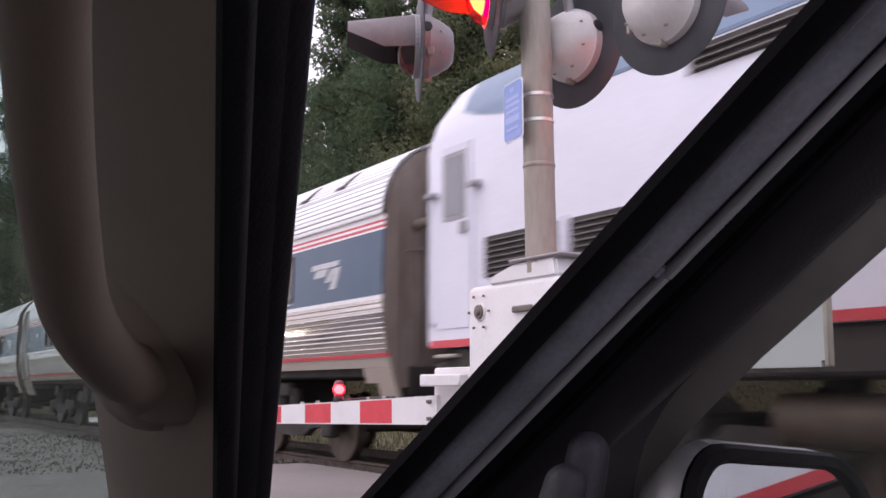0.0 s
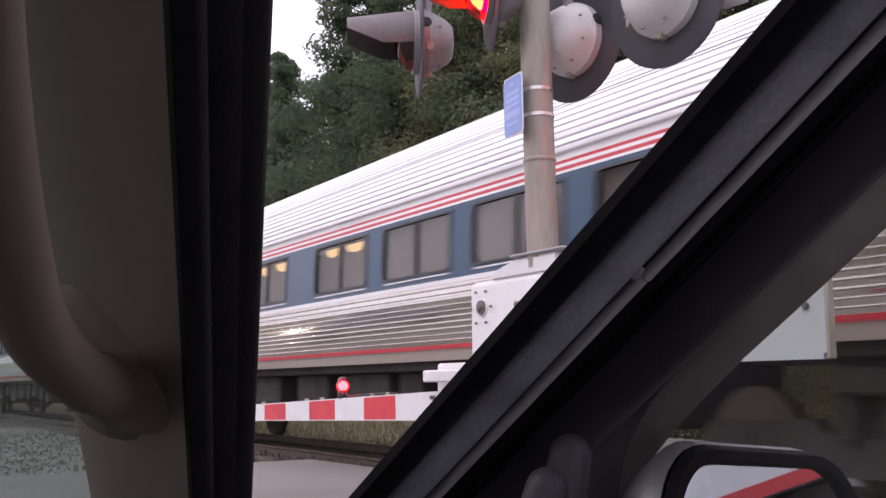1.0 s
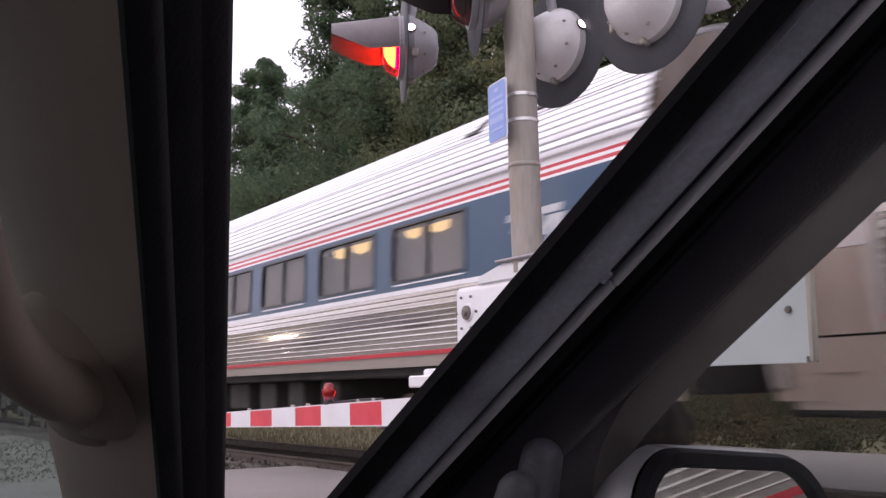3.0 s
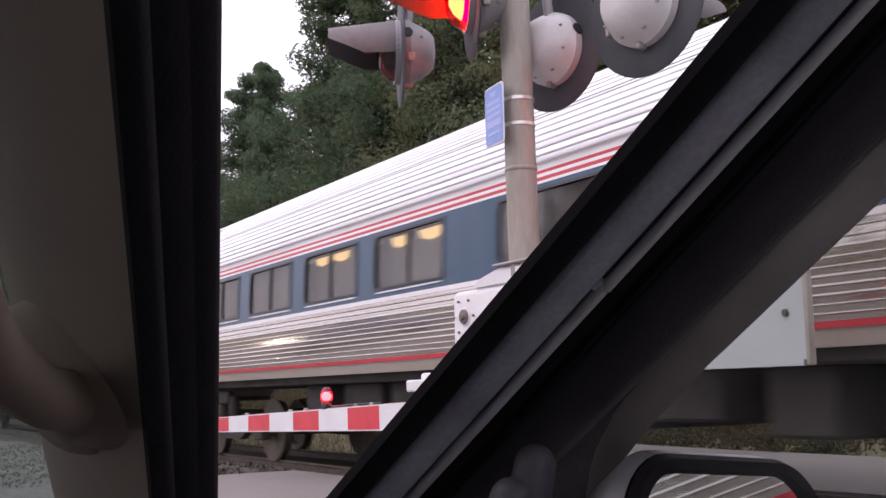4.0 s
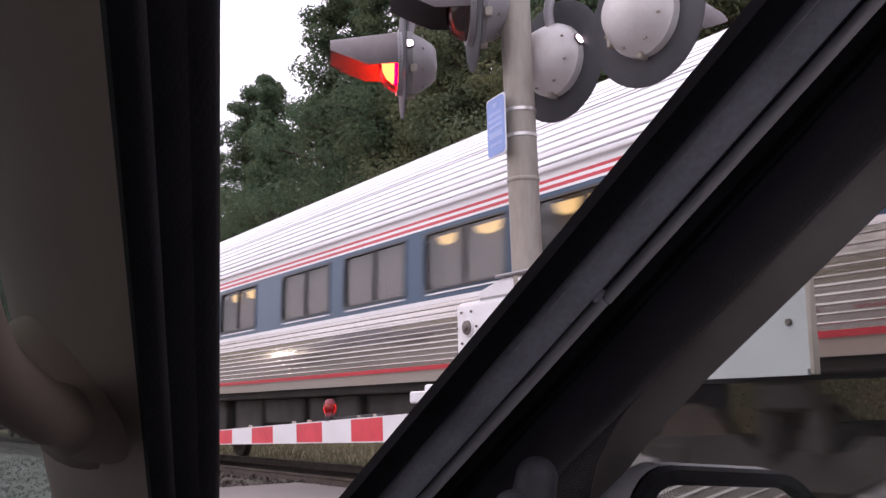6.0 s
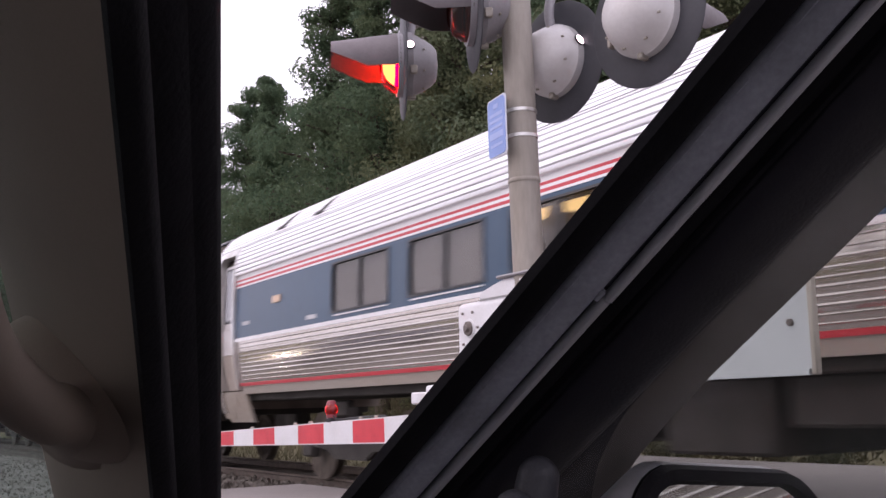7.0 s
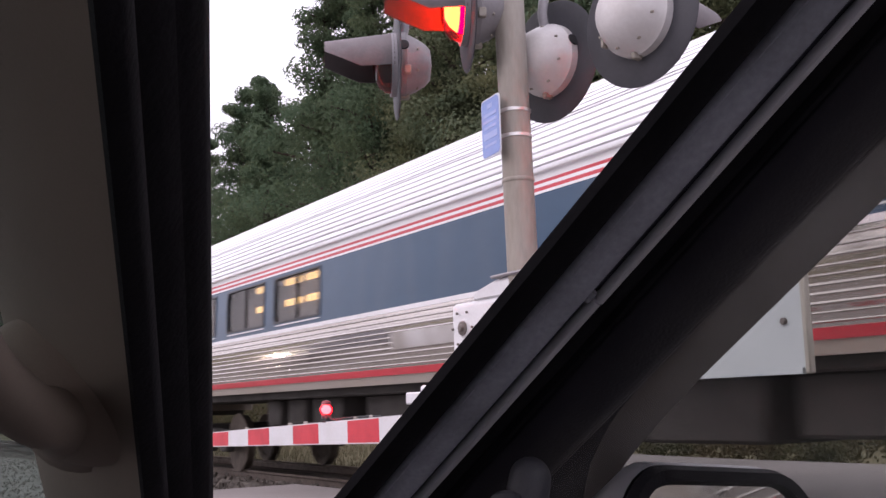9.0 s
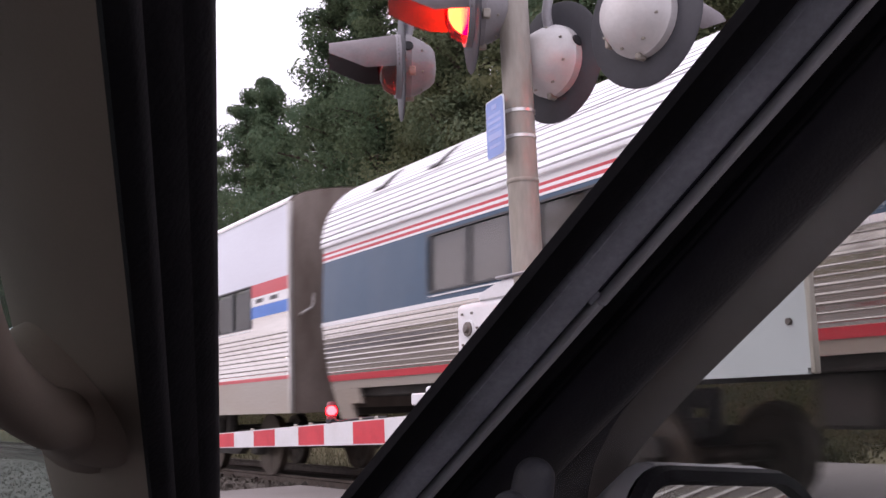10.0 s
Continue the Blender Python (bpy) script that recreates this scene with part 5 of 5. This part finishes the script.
box((1.3, 0.07, 0.75), (0, 0, 0), 0.02, 2, bm=bm, m=Matrix.Translation(A0 - D_DIR * 0.22 + H_DIR * 0.62 + n_out * 0.10 + Vector((0, 0, -0.50))) @ Matrix.Rotation(math.atan2(H_DIR.y, H_DIR.x), 4, "Z"))
part("door_panel", bm, SOFT_TRIM, door, "dark lower door panel")

# door mirror
MN = Vector((0.95, 0.20, 0.185)).normalized()
MX = Vector((0, 0, 1)).cross(MN).normalized()
MY = MN.cross(MX)
MX, MY = MX * math.cos(0.085) - MY * math.sin(0.085), MY * math.cos(0.085) + MX * math.sin(0.085)
MC = Vector((-0.5268, 0.5240, 0.868))


def shell(rows, mat, name, label="", closed=True):
    """A mirror part from rounded outlines (half width, half height, corner, depth)."""
    bm = bmesh.new()
    rings = [[bm.verts.new(MC + MX * a + MY * b + MN * d) for a, b in rounded(w, h, r)] for w, h, r, d in rows]
    n = len(rings[0])
    for p, q in zip(rings, rings[1:]):
        for k in range(n):
            bm.faces.new((p[k], p[(k + 1) % n], q[(k + 1) % n], q[k]))
    if closed:
        bm.faces.new(rings[-1])
    return part(name, bm, mat, door, label, 50)


shell([(0.093, 0.063, 0.042, -0.001), (0.094, 0.064, 0.042, 0.0), (0.0935, 0.0635, 0.042, 0.0)], MIRROR, "mirror_glass", "mirror reflecting the train")
shell([(0.0935, 0.0635, 0.042, 0.0), (0.0950, 0.0650, 0.043, 0.004), (0.101, 0.071, 0.046, 0.005), (0.1045, 0.0745, 0.05, 0.0)], BLACK_TRIM, "mirror_rim", "black mirror rim", False)
shell([(0.1048, 0.0748, 0.05, -0.002), (0.1085, 0.0785, 0.053, -0.012), (0.095, 0.07, 0.05, -0.04), (0.06, 0.05, 0.03, -0.055)], SILVER_PAINT, "mirror_cap", "silver mirror cap")
bm = pipe([MC - MX * 0.10 - MY * 0.05 - MN * 0.03, MC - MX * 0.15 - MY * 0.05 - MN * 0.02, MC - MX * 0.20 - MY * 0.05], 0.02, 12)
part("mirror_arm", bm, BLACK_TRIM, door)

# tinted windscreen from the pillar across the car
SCREEN = clear("tinted_windscreen", (0.58, 0.67, 0.645), 0.02, 0.05, 0.15)
c = PIL + P_DIR * 0.084 + Q_DIR * 0.070
bm = bmesh.new()
rows = [[bm.verts.new(c + E_DIR * e + Vector((-0.16 * math.sin(math.pi * k / 8), -1.34 * k / 8, 0))) for e in (-0.40, 0.62)] for k in range(9)]
for (p0, p1), (q0, q1) in zip(rows, rows[1:]):
    bm.faces.new((p0, p1, q1, q0))
bmesh.ops.solidify(bm, geom=bm.faces[:], thickness=0.005)
pane = part("windscreen", bm, SCREEN, car, "green-tinted windscreen glass")
pane.visible_shadow = False
# cabin shell around and behind the view, unseen, added to limit light on the trim
bm = box((2.35, 1.66, 0.05), (0.50, -0.62, 1.36), 0.02, 2)
part("roof_lining", bm, BEIGE, car, "beige roof lining")
part("cabin_rear", box((0.08, 1.6, 1.5), (1.65, -0.62, 0.6), 0.02, 1), SOFT_TRIM, car)
part("cabin_floor", box((2.6, 1.6, 0.10), (0.4, -0.62, 0.02), 0.02, 1), SOFT_TRIM, car)
part("cabin_side", box((2.6, 0.08, 0.96), (0.4, -1.42, 0.47), 0.02, 1), SOFT_TRIM, car)
part("seat_back", box((0.18, 0.55, 0.75), (0.55, -0.15, 0.72), 0.06, 3), BEIGE, car)
for x, y in ((-1.4, 0.12), (-1.4, -1.36), (1.35, 0.12), (1.35, -1.36)):
    wheel_bm = lathe([(0, 0.07), (0.18, 0.07), (0.2, 0.09), (0.31, 0.09), (0.33, 0.06), (0.33, -0.09), (0, -0.09)], 24, None, pose(x, y, 0.17, 90, 0, 0))
    part("wheel", wheel_bm, RUBBER, car)
part("dashboard", box((0.42, 1.45, 0.30), (-0.75, -0.66, 0.72), 0.08, 4), SOFT_TRIM, car, "charcoal dashboard")
part("engine_bay", box((1.5, 1.5, 0.55), (-1.65, -0.62, 0.45), 0.10, 3), SILVER_PAINT, car)


# ---- a waiting car whose headlights gleam on the coaches ----
HEAD_ON = glow("lit_headlight", (1.0, 0.90, 0.66), 120.0)
wait = group_thing("waiting_truck", "dark waiting pickup truck with lit headlights on the gravel", "truck", "", pose(-28.75, -3.08, -0.08, 0, 0, 21))
prof = [(2.2, 0.55), (2.3, 0.8), (2.2, 1.30), (1.1, 1.42), (0.5, 1.98), (-0.9, 2.0), (-1.1, 1.40), (-2.7, 1.36), (-2.75, 0.6)]
part("body", sweep(prof, [((x, 0, 0), (0, 1, 0), (0, 0, 1)) for x in (-0.98, 0.98)]), NAVY_PAINT, wait)
for x in (-0.72, 0.72):
    part("headlight", lathe([(0.0, 0.03), (0.07, 0.025), (0.09, 0.0), (0.09, -0.05)], 20, None, pose(x, 2.27, 1.10, -90, 0, 0)), HEAD_ON, wait, "lit headlight")
for x in (-0.92, 0.92):
    for y in (-1.7, 1.5):
        part("wheel", lathe([(0, 0.12), (0.25, 0.12), (0.38, 0.09), (0.40, 0.0), (0.38, -0.09), (0, -0.12)], 24, None, pose(x, y, 0.39, 0, 90, 0)), RUBBER, wait)


# ---- what moves ----
def blink(first_on):
    """Times and angles of a lamp that turns its lit face out and in again."""
    rows = [(0.0, 0 if first_on else 180)]
    on = first_on
    for t in (0.35, 0.95, 1.65, 2.25, 2.9, 3.5, 4.15, 4.75, 5.4, 6.1, 6.7, 7.35, 8.05, 8.65, 9.35, 9.95):
        f = round(t * FPS)
        start, step = (0, 60) if on else (180, -60)
        rows += [((f - 1 + k) / FPS, start + step * k) for k in range(4)]
        on = not on
    if rows[-1][0] < 9.99:
        rows.append((10.0, rows[-1][1]))
    return rows


def motions():
    for thing, axles, u in TRAIN:
        walk(thing, [(t, pose(u + SPEED * t, TRACK_Y, 0)) for t in (0.0, 2.5, 5.0, 7.5, 10.0)])
        for axle, x in axles:
            rows = []
            for k in range(151):
                t = k / 15
                rows.append((t, pose(x, 0, 0.457, 0, math.degrees(SPEED * t / 0.457), 0)))
            walk(axle, rows)
    for lamp, on in zip(FLASHERS, (False, True, False, True)):
        walk(lamp, [(t, pose(0, 0, 0, 0, a, 0)) for t, a in blink(on)])
    for eye, k, at in PEEPS:
        walk(eye, [(t, at @ pose(0, 0, 0, 0, a, 0)) for t, a in blink((False, True, False, True)[k])])
    for lamp in GATE_LAMPS:
        walk(lamp, [(t, pose(0, 0, 0.076, 0, 0, a + 65)) for t, a in blink(True)])


motions()
